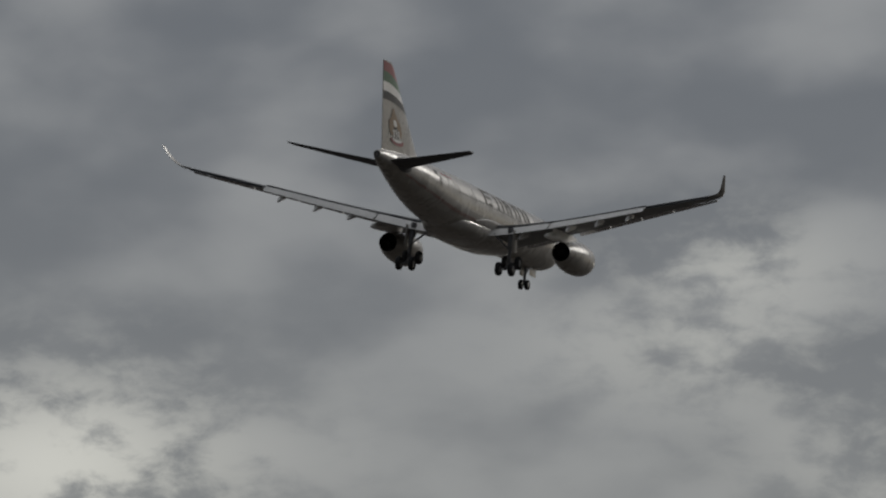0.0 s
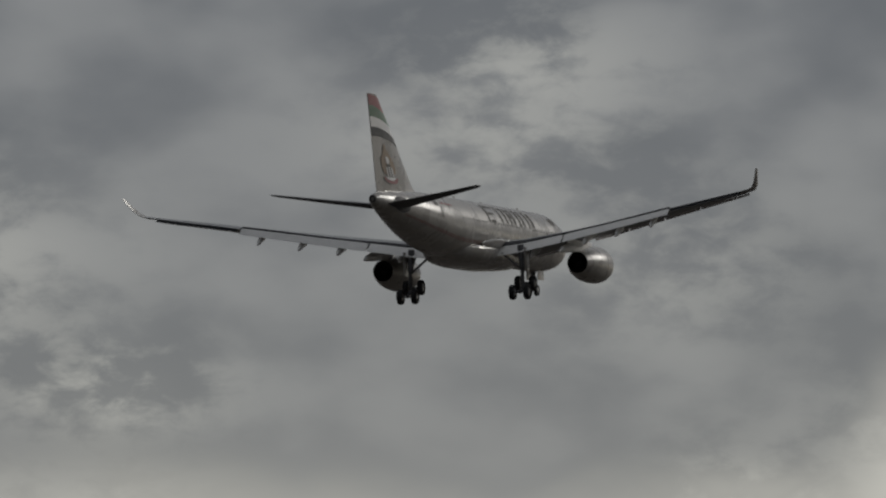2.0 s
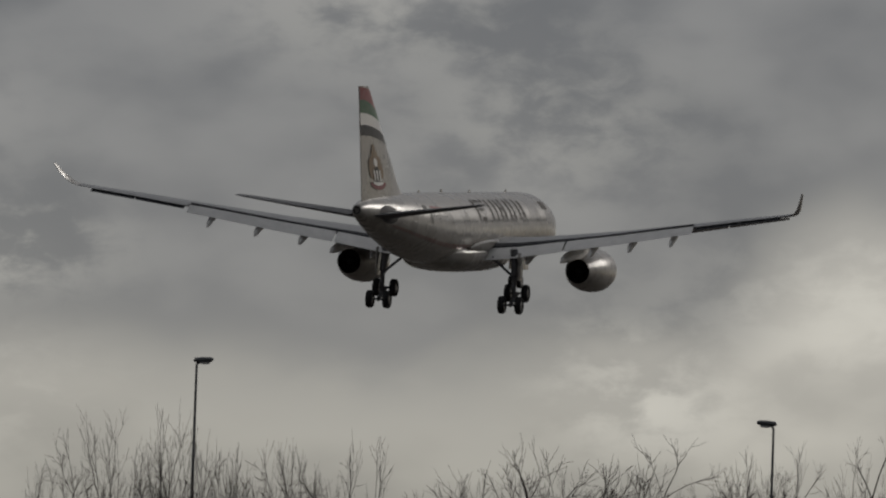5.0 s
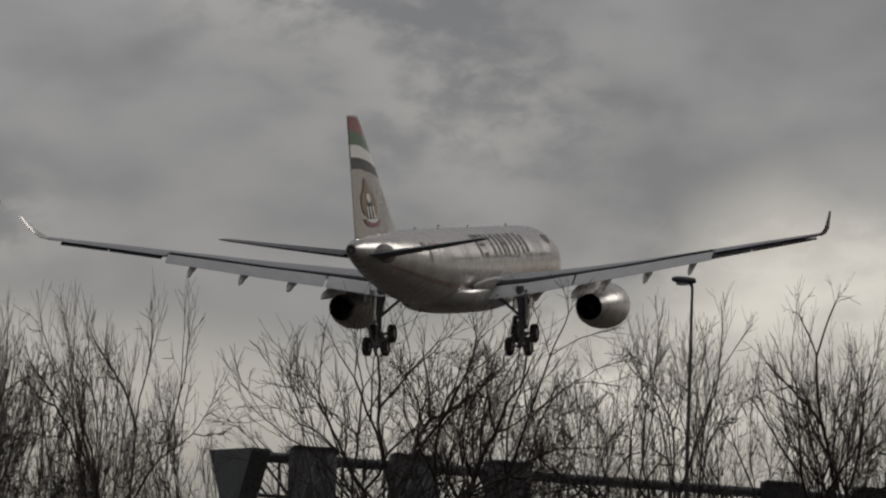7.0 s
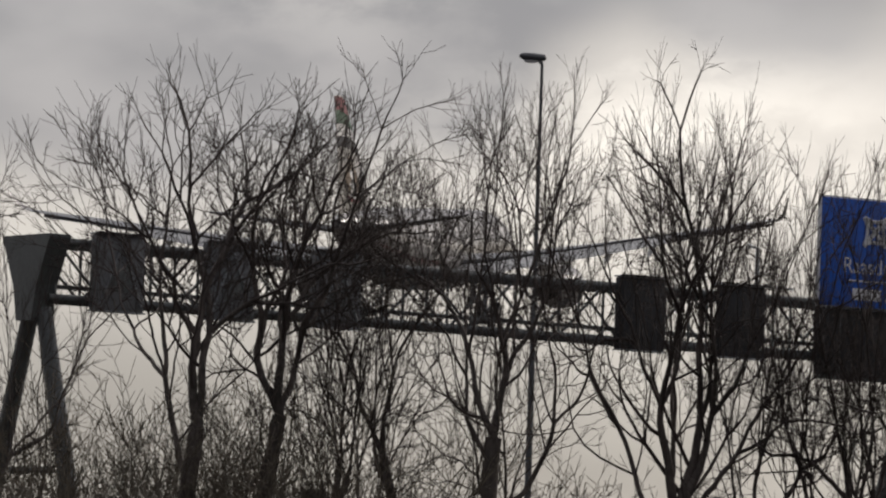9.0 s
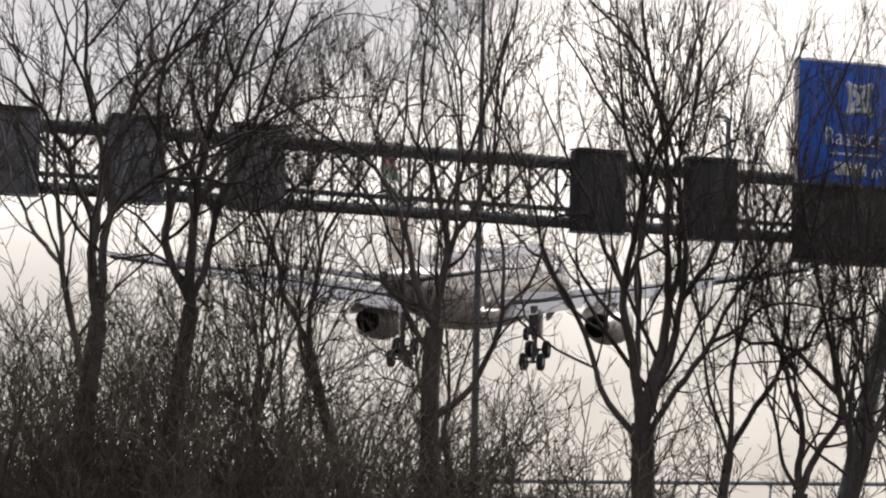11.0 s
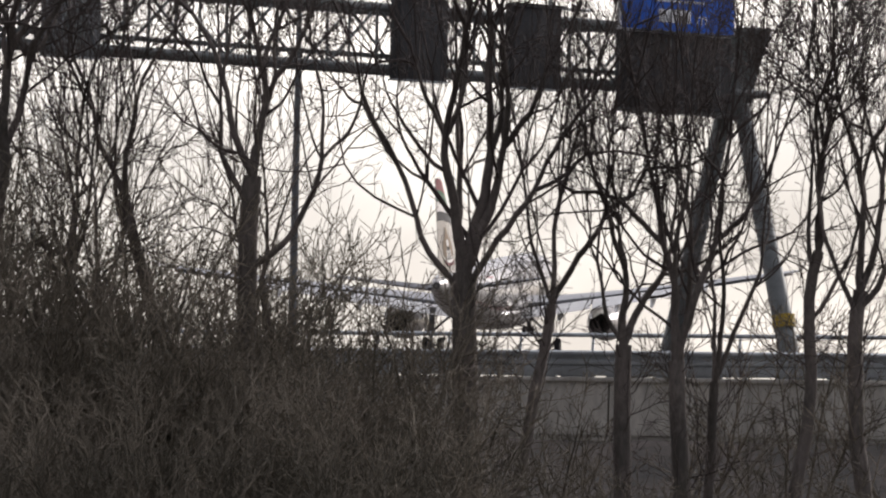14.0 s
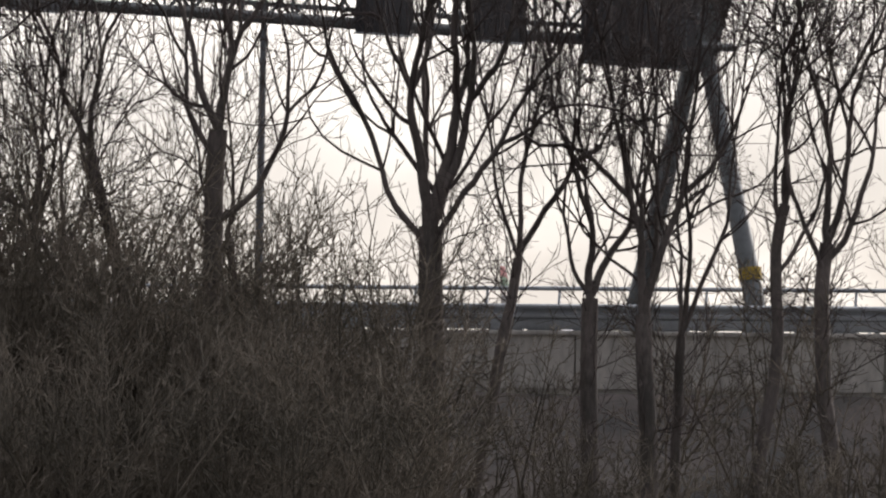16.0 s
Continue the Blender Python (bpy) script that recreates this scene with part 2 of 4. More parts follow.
def hull_patch(s0, s1, a0, a1, ns, na, out=0.012, mirror=False):
    """A thin painted skin on the hull."""
    bm = bmesh.new()
    g = [[bm.verts.new(hull_point(s0 + (s1 - s0) * i / ns, a0 + (a1 - a0) * j / na, out)) for j in range(na + 1)] for i in range(ns + 1)]
    for i in range(ns):
        for j in range(na):
            bm.faces.new((g[i][j], g[i + 1][j], g[i + 1][j + 1], g[i][j + 1]))
    if mirror:
        bmesh.ops.scale(bm, vec=(-1, 1, 1), verts=bm.verts)
    return bm


def airfoil(x, y_le, y_te, z, thick, twist=0.0, n=10, camber=0.02):
    """Closed section across the span: along y, thickness in z."""
    c = y_le - y_te
    up, dn = [], []
    for i in range(n + 1):
        u = (1 - math.cos(math.pi * i / n)) / 2
        t = thick * c * (1.4845 * math.sqrt(u) - 0.63 * u - 1.758 * u ** 2 + 1.4215 * u ** 3 - 0.5075 * u ** 4) + 0.012
        m = camber * c * 4 * u * (1 - u)
        drop = -math.tan(radians(twist)) * (u - 0.3) * c
        up.append(Vector((x, y_le - u * c, z + m + t + drop)))
        dn.append(Vector((x, y_le - u * c, z + m - t + drop)))
    return up + dn[-1:0:-1]


# span station: leading edge, trailing edge, height, thickness
WING = ((1.8, 12.6, -0.6, -1.75, 0.13), (2.9, 11.8, -0.7, -1.68, 0.13), (5.5, 10.1, -0.6, -1.42, 0.125), (9.5, 7.7, -0.7, -0.80, 0.115), (14.0, 4.9, -1.9, -0.15, 0.108),
        (18.0, 2.45, -3.0, 0.49, 0.105), (20.7, 0.8, -3.85, 0.91, 0.10), (24.5, -1.5, -5.0, 1.51, 0.10), (28.0, -3.7, -6.1, 2.04, 0.095), (29.0, -4.6, -6.55, 2.22, 0.09))
CUT = 0.79          # where the flaps begin along the chord


def wing_at(x):
    return curve_at(x, WING)


def build_wing(parent, sx):
    """One wing with its flaps, fairings, winglet; sx is +1 for the right wing."""
    wing = new("wing")
    wing.parent = parent
    tagged(wing, "light grey wing with extended flaps and winglet")

    def put_bm(name, bm, mat, label=""):
        if sx < 0:
            bmesh.ops.scale(bm, vec=(-1, 1, 1), verts=bm.verts)
        return part(name, bm, mat, wing, label)

    inner = [r for r in WING if r[0] <= 20.7]
    rings = []
    for x, le, te, z, th in inner:
        rings.append([p if p.y > le - (le - te) * CUT else Vector((p.x, le - (le - te) * CUT - 0.25 * (p.y < te + 0.01), p.z)) for p in airfoil(x, le, te, z, th)])
    put_bm("inner_wing_box", loft(rings), WING_GREY)
    put_bm("outer_wing_box", loft([airfoil(x, le, te, z, th) for x, le, te, z, th in WING if x >= 20.7]), WING_GREY)
    # leading edge slats, drooped
    for xa, xb in ((3.6, 8.4), (10.6, 14.6), (14.7, 18.7), (18.8, 22.8), (22.9, 28.4)):
        rs = []
        for k in range(5):
            x = xa + (xb - xa) * k / 4
            le, te, z, th = wing_at(x)
            c = (le - te) * 0.13
            rs.append(airfoil(x, le + 0.42 * c + 0.16, le - 0.55 * c + 0.16, z - 0.22, 0.20, twist=-24, n=6))
        put_bm("slat", loft(rs), LIP)
    # flaps behind the cut, turned down
    for xa, xb, angle in ((3.0, 9.35, 32), (9.5, 20.6, 32)):
        rs = []
        for k in range(9):
            x = xa + (xb - xa) * k / 8
            le, te, z, th = wing_at(x)
            c = 1.75 + (1.15 - 1.75) * (x - 3) / 17.6
            y0 = le - (le - te) * CUT - 0.25
            rs.append([Vector((p.x, y0 - (p.x * 0 + (u_ * math.cos(radians(angle)) - w_ * math.sin(radians(angle)))), z + 0.13 - 0.02 * x / 20 - u_ * math.sin(radians(angle)) + w_ * math.cos(radians(angle))))
                       for p, u_, w_ in ((q, c * 0.0 - q.y, q.z) for q in airfoil(x, 0.0, -c, 0.0, 0.11, n=7))])
        put_bm("flap", loft(rs), FLAP_GREY, "pale grey flap, fully extended")
    # dark bar added for the shade in the slot between wing and flap
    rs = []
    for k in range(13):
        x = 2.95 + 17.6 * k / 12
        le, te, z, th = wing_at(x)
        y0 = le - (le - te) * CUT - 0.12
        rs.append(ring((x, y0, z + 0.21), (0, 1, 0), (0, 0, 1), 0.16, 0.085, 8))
    put_bm("flap_slot_shade", loft(rs), DARK_GREY, "dark bar drawn as the shade in the slot ahead of the flap")
    # aileron, slightly drooped
    for xa, xb in ((20.9, 24.6), (24.7, 28.0)):
        rs = []
        for k in range(3):
            x = xa + (xb - xa) * k / 2
            le, te, z, th = wing_at(x)
            rs.append(airfoil(x, te + 0.75, te - 0.12, z - 0.03, 0.13, twist=20, n=6))
        put_bm("aileron", loft(rs), AILERON, "dark grey drooped aileron")
    # spoilers as raised panels on the upper side
    for xa, xb in ((4.4, 7.6), (10.4, 12.6), (12.7, 15.0), (15.1, 17.4), (17.5, 20.0)):
        rs = []
        for x in (xa, xb):
            le, te, z, th = wing_at(x)
            c = le - te
            zt = z + 0.02 * c * 0.9 + th * c * 0.36
            rs.append([Vector((x, le - 0.60 * c, zt + 0.03)), Vector((x, le - 0.765 * c, zt - 0.09 * 1.0 * c * 0.25 - 0.02)), Vector((x, le - 0.765 * c, zt - 0.25)), Vector((x, le - 0.60 * c, zt - 0.15))])
        put_bm("spoiler", loft(rs), WING_GREY)
    # flap track fairings
    for x, ln, r in ((6.4, 3.3, 0.34), (11.9, 3.2, 0.34), (15.3, 2.9, 0.30), (18.9, 2.6, 0.27)):
        le, te, z, th = wing_at(x)
        yf = le - (le - te) * 0.60
        pts = [(x, yf, z - 0.30), (x, yf - 0.25 * ln, z - 0.52), (x, yf - 0.55 * ln, z - 0.66), (x, yf - 0.85 * ln, z - 1.02), (x, yf - 1.08 * ln, z - 1.36)]
        rs = [ring(p, (1, 0, 0), (0, 0.25, 1), q * r * 0.8, q * r * 1.25, 12) for p, q in zip(pts, (0.25, 0.8, 1.0, 0.85, 0.12))]
        put_bm("flap_track_fairing", loft(rs), FLAP_GREY)
    # winglet
    rs = []
    for k, (x, le, te, z) in enumerate(((28.95, -4.55, -6.55, 2.21), (29.3, -5.05, -6.9, 2.33), (29.68, -5.9, -7.5, 2.70), (30.0, -7.2, -8.25, 3.26), (30.3, -8.3, -8.95, 3.92))):
        base = airfoil(0, le, te, 0, 0.09, n=6, camber=0)
        lean = radians((0, 25, 52, 66, 70)[k])
        rs.append([Vector((x - p.z * math.sin(lean), p.y, z + p.z * math.cos(lean))) for p in base])
    put_bm("winglet", loft(rs), CREAM, "upswept cream winglet")
    # root fillet
    rs = []
    for s_, r in ((17.0, 0.1), (19.0, 0.75), (24.0, 0.95), (29.0, 0.95), (31.5, 0.8), (33.5, 0.3)):
        rs.append(ring((2.5, 30 - s_, -1.62), (0.8, 0, 0.6), (-0.3, 0, 1), r * 1.15, r * 0.5, 12))
    put_bm("wing_root_fillet", loft(rs), CREAM)
    return wing


def build_engine(parent, sx):
    eng = new("engine")
    eng.parent = parent
    tagged(eng, "large turbofan engine with dark exhaust under the wing")
    cx, cz, y0 = 9.47 * sx, -3.13, 4.85
    outer = [(7.35, 1.38), (7.25, 1.50), (6.9, 1.60), (6.0, 1.72), (4.6, 1.74), (3.2, 1.66), (1.8, 1.46), (0.7, 1.18), (0.0, 0.98)]
    part("cowling", lathe(outer, (cx, y0, cz)), NACELLE, eng, "cream engine cowling")
    part("intake_lip", lathe([(7.24, 1.505), (7.38, 1.46), (7.42, 1.38), (7.36, 1.30), (7.1, 1.26)], (cx, y0, cz)), LIP, eng, "polished metal intake lip")
    part("intake_duct", lathe([(7.1, 1.26), (6.0, 1.22), (5.6, 0.0)], (cx, y0, cz)), SOOT, eng)
    part("exhaust_duct", lathe([(0.0, 0.98), (-0.03, 0.95), (0.05, 0.92), (1.6, 1.0), (1.7, 0.0)], (cx, y0, cz)), SOOT, eng, "sooty black exhaust nozzle")
    part("exhaust_cone", lathe([(1.7, 0.42), (0.7, 0.36), (0.1, 0.14), (0.0, 0.0)], (cx, y0, cz), 18), SOOT, eng)
    rs = []
    for y, zt, zb, hw in ((5.9, -1.5, -1.8, 0.10), (5.0, -1.15, -1.7, 0.24), (3.2, -1.0, -1.75, 0.30), (1.0, -1.0, -2.1, 0.28), (-0.8, -1.05, -2.15, 0.18), (-2.4, -1.15, -1.75, 0.05)):
        rs.append([(cx - hw, y + 4.0, zb), (cx + hw, y + 4.0, zb), (cx + hw, y + 4.0, zt), (cx - hw, y + 4.0, zt)])
    part("pylon", loft(rs), FLAP_GREY, eng, "grey engine pylon")
    rs = [ring((cx, y + 4.2, z), (1, 0, 0), (0, 0, 1), r, r * 1.3, 10) for y, z, r in ((-0.2, -1.7, 0.18), (-1.4, -1.85, 0.34), (-2.8, -1.95, 0.33), (-4.4, -2.15, 0.22), (-5.3, -2.35, 0.05))]
    part("pylon_tail_fairing", loft(rs), FLAP_GREY, eng)
    return eng


def wheel_mesh():
    tyre = lathe([(-0.20, 0.40), (-0.25, 0.52), (-0.24, 0.64), (-0.17, 0.70), (-0.06, 0.715), (0.06, 0.715), (0.17, 0.70), (0.24, 0.64), (0.25, 0.52), (0.20, 0.40)], n=24)
    tyre.transform(pose(0, 0, 0, 0, 0, 90))
    hub = loft([ring((x, 0, 0), (0, 1, 0), (0, 0, 1), r, r, 16) for x, r in ((-0.21, 0.12), (-0.20, 0.36), (-0.12, 0.42), (0.12, 0.42), (0.20, 0.36), (0.21, 0.12))])
    return mesh_of("tyre", tyre, RUBBER), mesh_of("rim", hub, HUB)


TYRE, RIM = wheel_mesh()


def add_wheel(parent, x, y, z, size=1.0):
    t = new("wheel", TYRE)
    t.parent = parent
    t.matrix_local = pose(x, y, z) @ Matrix.Scale(size, 4)
    r = new("rim", RIM)
    r.parent = t
    return t


def build_main_gear(parent, sx):
    gear = new("main_gear")
    gear.parent = parent
    tagged(gear, "lowered four-wheel main landing gear")
    x, y = 5.42 * sx, 0.35
    part("strut", tube([(x - 0.15 * sx, y + 0.1, -1.5), (x, y, -3.6), (x, y, -3.65), (x, y, -5.35)], [0.30, 0.27, 0.19, 0.17], 14), STEEL, gear)
    part("gear_door", box(x + 0.42 * sx - 0.05, x + 0.42 * sx + 0.05, y - 0.65, y + 0.75, -4.0, -1.75, 0.03), CREAM, gear, "cream gear door on the outer side")
    part("side_brace", tube([(x - 0.05 * sx, y, -3.75), (x - 1.9 * sx, y + 0.1, -2.2)], 0.11), STEEL, gear)
    part("drag_brace", tube([(x, y, -3.7), (x - 0.1 * sx, y + 1.7, -2.0)], 0.09), STEEL, gear)
    part("torque_link", merge(tube([(x, y - 0.2, -4.0), (x, y - 0.62, -4.6)], 0.08, 6), tube([(x, y - 0.62, -4.6), (x, y - 0.15, -5.25)], 0.08, 6)), STEEL, gear)
    part("retraction_jack", tube([(x, y + 0.1, -2.7), (x + 0.25 * sx, y + 0.9, -1.7)], 0.07, 8), STEEL, gear)
    drop = 0.42
    part("bogie_beam", tube([(x, y + 1.1, -5.45 + drop), (x, y, -5.42), (x, y - 1.1, -5.5 - drop)], 0.17), STEEL, gear)
    for dy, dz in ((1.0, -5.42 + drop), (-1.0, -5.5 - drop)):
        part("axle", tube([(x - 0.75, y + dy, dz), (x + 0.75, y + dy, dz)], 0.09), STEEL, gear)
        for dx in (-0.70, 0.70):
            add_wheel(gear, x + dx, y + dy, dz, 0.99)
    return gear


def build_nose_gear(parent):
    gear = new("nose_gear")
    gear.parent = parent
    tagged(gear, "lowered twin-wheel nose gear")
    y = 22.6
    part("strut", tube([(0, y, -2.4), (0, y, -4.2), (0, y, -4.6)], [0.17, 0.15, 0.10], 12), STEEL, gear)
    part("drag_brace", tube([(0, y, -3.6), (0, y + 1.4, -2.5)], 0.08), STEEL, gear)
    part("axle", tube([(-0.4, y, -4.62), (0.4, y, -4.62)], 0.08), STEEL, gear)
    for sx in (-1, 1):
        add_wheel(gear, 0.36 * sx, y, -4.62, 0.74)
        part("gear_door", box(0.55 * sx - 0.03, 0.55 * sx + 0.03, y - 0.2, y + 1.9, -3.6, -2.6, 0.02), CREAM, gear)
    return gear


def fin_section(z, n=10):
    k = (z - 2.0) / (10.93 - 2.0)
    le, te = -15.2 + (-26.4 + 15.2) * k, -26.9 + (-29.07 + 26.9) * k
    if z < 3.4:
        le += (3.4 - z) ** 2 * 1.1
    pts = airfoil(0, le, te, 0, 0.095 - 0.01 * k, n=n, camber=0)
    return [Vector((p.z, p.y, z)) for p in pts]


def fin_patch(poly, mat, parent, name, label="", out=0.03):
    """Flat decoration on both sides of the fin: poly in (chord share, height)."""
    for sx in (-1, 1):
        bm = bmesh.new()
        vs = []
        for u, z in poly:
            k = (z - 2.0) / 8.93
            le, te = -15.2 - 11.2 * k, -26.9 - 2.17 * k
            c = le - te
            t = (0.095 - 0.01 * k) * c * (1.4845 * math.sqrt(u) - 0.63 * u - 1.758 * u ** 2 + 1.4215 * u ** 3 - 0.5075 * u ** 4) + 0.012 + out
            vs.append(bm.verts.new((t * sx, le - u * c, z)))
        bm.faces.new(vs)
        bmesh.ops.triangulate(bm, faces=bm.faces)
        part(name, bm, mat, parent, label, smooth=False)


def build_airliner():
    plane = thing("airliner", None, "cream twin-engine airliner landing with its gear and flaps down", "airplane")
    rings = []
    for s in sorted({*(r[0] for r in HULL), *(x * 2.0 for x in range(5, 19)), *(36 + x * 0.9 for x in range(24))}):
        rings.append([hull_point(s, 360 * i / 40) for i in range(40)])
    fus = part("fuselage", loft(rings), CREAM, plane)
    part("tail_exhaust", lathe([(0.05, 0.30), (-0.10, 0.27), (-0.10, 0.20), (0.3, 0.18)], (0, -28.2, 1.52), 16), SOOT, plane, "dark exhaust at the tail cone")
    # belly fairing
    rs = []
    for s, hw, zb in ((16.0, 0.6, -2.75), (18.0, 2.0, -3.05), (20.5, 2.75, -3.35), (24.0, 3.05, -3.5), (31.0, 3.05, -3.5), (34.0, 2.8, -3.35), (36.5, 2.1, -3.05), (38.5, 0.7, -2.7)):
        rs.append([(hw * math.copysign(abs(math.cos(a)) ** 0.7, math.cos(a)), 30 - s, -1.9 + (zb + 1.9) * abs(math.sin(a)) ** 0.75 * (1 if math.sin(a) < 0 else -0.35) * (-1 if math.sin(a) < 0 else 1) * (-1 if math.sin(a) < 0 else 1)) for a in (2 * math.pi * i / 28 for i in range(28))])
    part("belly_fairing", loft(rs), CREAM, plane)
    for sx in (1, -1):
        build_wing(plane, sx)
        build_engine(plane, sx)
        build_main_gear(plane, sx)
        stab = [(1.0, -21.6, -26.9, 1.15, 0.10), (2.2, -22.4, -27.1, 1.30, 0.10), (6.0, -24.4, -27.7, 1.80, 0.095), (9.2, -26.1, -28.15, 2.24, 0.09), (9.63, -26.7, -28.2, 2.30, 0.07)]
        bm = loft([airfoil(x * sx, le, te, z, th, camber=-0.008) for x, le, te, z, th in stab])
        tp = part("tailplane", bm, AILERON, plane, "dark grey horizontal stabiliser")
        bm = bmesh.new()
        disc = [[bm.verts.new((p.x * sx, p.y, p.z)) for p in (hull_point(53.5 + 1.7 * q * math.cos(a), 2 + 30 * q * math.sin(a), 0.035) for a in (2 * math.pi * i / 24 for i in range(24)))] for q in (0.05, 0.35, 0.7, 1.0)]
        for a_row, b_row in zip(disc, disc[1:]):
            for i in range(24):
                bm.faces.new((a_row[i], a_row[i - 1], b_row[i - 1], b_row[i]))
        bm.faces.new(disc[0])
        part("stabiliser_slot_plate", bm, DARK_GREY, plane, "dark plate round the stabiliser root")
        # cheat lines low on the side
        for a0 in (-27.0, -31.0):
            part("cheat_line", hull_patch(33, 52.5, a0, a0 + 1.3, 24, 1, 0.014, sx < 0), STRIPE, plane, "dark red line along the lower hull")
        # lettering as plain upright bars
        for s, wd, a0, a1 in TITLE_BARS:
            part("title_bar", hull_patch(s, s + wd, a0, a1, 2, 6, 0.016, sx < 0), TITLE, plane, "bronze grey lettering bar")
        part("small_title_bar", hull_patch(41.2, 44.4, 33, 37, 4, 2, 0.016, sx < 0), RED, plane, "small red lettering bar")
        part("small_title_bar", hull_patch(45.2, 46.2, 25, 38, 2, 3, 0.016, sx < 0), BLACK, plane)
        part("door_outline", hull_patch(44.6, 45.0, 2, 26, 1, 4, 0.014, sx < 0), TITLE, plane)
        part("emblem_patch", hull_patch(7.2, 9.0, 32, 48, 3, 3, 0.016, sx < 0), TITLE, plane, "bronze emblem behind the cockpit")
    # cabin windows
    wbm = hull_patch(20.0, 20.18, 10.5, 16.5, 1, 2, 0.014)
    wme = mesh_of("cabin_window", wbm, GLASS_DARK)
    wbm = hull_patch(20.0, 20.18, 10.5, 16.5, 1, 2, 0.014, True)
    wme_l = mesh_of("cabin_window", wbm, GLASS_DARK)
    for k in range(52):
        s = 8.8 + k * 0.60
        if 16.9 < s < 18.6 or 30.6 < s < 31.6:
            continue
        for me in (wme, wme_l):
            o = new("cabin_window", me)
            o.parent, o.location = plane, (0, 20 - s, 0)
    for k in range(10):
        s = 40.6 + k * 0.42
        for mir in (False, True):
            part("cabin_window", hull_patch(s, s + 0.22, 12, 21, 1, 1, 0.016, mir), GLASS_DARK, plane)
    # fin
    zs = [2.0, 2.35, 2.7, 3.05, 3.4, 4.5, 6.0, 7.5, 9.0, 10.2, 10.75, 10.93]
    part("fin", loft([fin_section(z) for z in zs]), CREAM, plane, "tall cream tail fin")
    bands = ((9.45, 10.72, RED, "red"), (8.45, 9.45, GREEN, "green"), (7.55, 8.45, WHITE, "white"), (6.75, 7.55, BLACK, "black"))
    for za, zb, mat, word in bands:
        us = [0.02 + 0.96 * i / 10 for i in range(11)]
        sag = lambda u: 0.02 + 0.80 * (u - 0.5) + 0.28 * (1 - (2 * u - 1) ** 2)
        sag2 = lambda u: sag(u) * (0.3 if zb > 10.5 else 1)
        for sx in (-1, 1):
            bm = bmesh.new()
            lo, hi = [], []
            for u in us:
                for lst, z in ((lo, za + sag(u)), (hi, zb + sag2(u))):
                    k = (z - 2.0) / 8.93
                    le, te = -15.2 - 11.2 * k, -26.9 - 2.17 * k
                    c = le - te
                    t = (0.095 - 0.01 * k) * c * (1.4845 * math.sqrt(u) - 0.63 * u - 1.758 * u ** 2 + 1.4215 * u ** 3 - 0.5075 * u ** 4) + 0.03
                    lst.append(bm.verts.new((t * sx, le - u * c, z)))
            for i in range(10):
                bm.faces.new((lo[i], lo[i + 1], hi[i + 1], hi[i]))
            part("fin_band", bm, mat, plane, word + " band across the fin")
    # emblem on the fin: plain shapes
    oval = lambda cu, cz_, ru, rz, a0=0, a1=360, n=18: [(cu + ru * math.cos(radians(a0 + (a1 - a0) * i / n)), cz_ + rz * math.sin(radians(a0 + (a1 - a0) * i / n))) for i in range(n + (a1 - a0 < 360))]
    fin_patch(oval(0.64, 5.35, 0.10, 0.95), GOLD, plane, "fin_emblem", "gold emblem shape on the fin", 0.045)
    fin_patch(oval(0.75, 4.75, 0.07, 0.85), GOLD, plane, "fin_emblem", "", 0.045)
    fin_patch(oval(0.53, 4.75, 0.07, 0.85), GOLD, plane, "fin_emblem", "", 0.045)
    fin_patch(oval(0.64, 6.25, 0.045, 0.30), GOLD, plane, "fin_emblem", "", 0.05)
    fin_patch(oval(0.64, 5.15, 0.05, 0.34), WHITE, plane, "fin_emblem", "white roundel on the emblem", 0.065)
    fin_patch(oval(0.64, 4.25, 0.075, 0.62), TITLE, plane, "fin_emblem", "", 0.06)
    for u_ in (0.575, 0.64, 0.705):
        fin_patch([(u_ - 0.012, 3.75), (u_ + 0.012, 3.75), (u_ + 0.018, 4.55), (u_ - 0.018, 4.55)], WHITE, plane, "fin_emblem", "", 0.07)
    fin_patch(oval(0.64, 3.62, 0.17, 0.55, 180, 360), RED, plane, "fin_emblem", "red arc below the emblem", 0.06)
    fin_patch(oval(0.64, 3.66, 0.12, 0.28, 180, 360), WHITE, plane, "fin_emblem", "", 0.075)
    # small aerials on the back
    for s, h in ((12.0, 0.2), (24.0, 0.16), (33.0, 0.25), (40.0, 0.16)):
        part("aerial", box(-0.03, 0.03, 30 - s - 0.25, 30 - s + 0.2, 2.78, 2.82 + h, 0.01), CREAM, plane)
    build_nose_gear(plane)
    return plane


# station, width along the hull, lower and upper angle of each bar
TITLE_BARS = ((30.2, 0.7, 14, 54), (28.4, 1.4, 48, 54), (28.4, 1.4, 31, 36), (28.4, 1.4, 14, 20), (25.9, 0.6, 14, 54), (27.2, 0.8, 48, 54), (24.3, 0.6, 14, 54), (22.9, 0.6, 14, 54),
              (21.6, 0.6, 14, 54), (22.2, 0.7, 31, 37), (19.9, 0.6, 14, 54), (18.6, 0.6, 14, 54), (16.9, 0.6, 14, 54), (15.4, 0.8, 18, 50))
airliner = build_airliner()
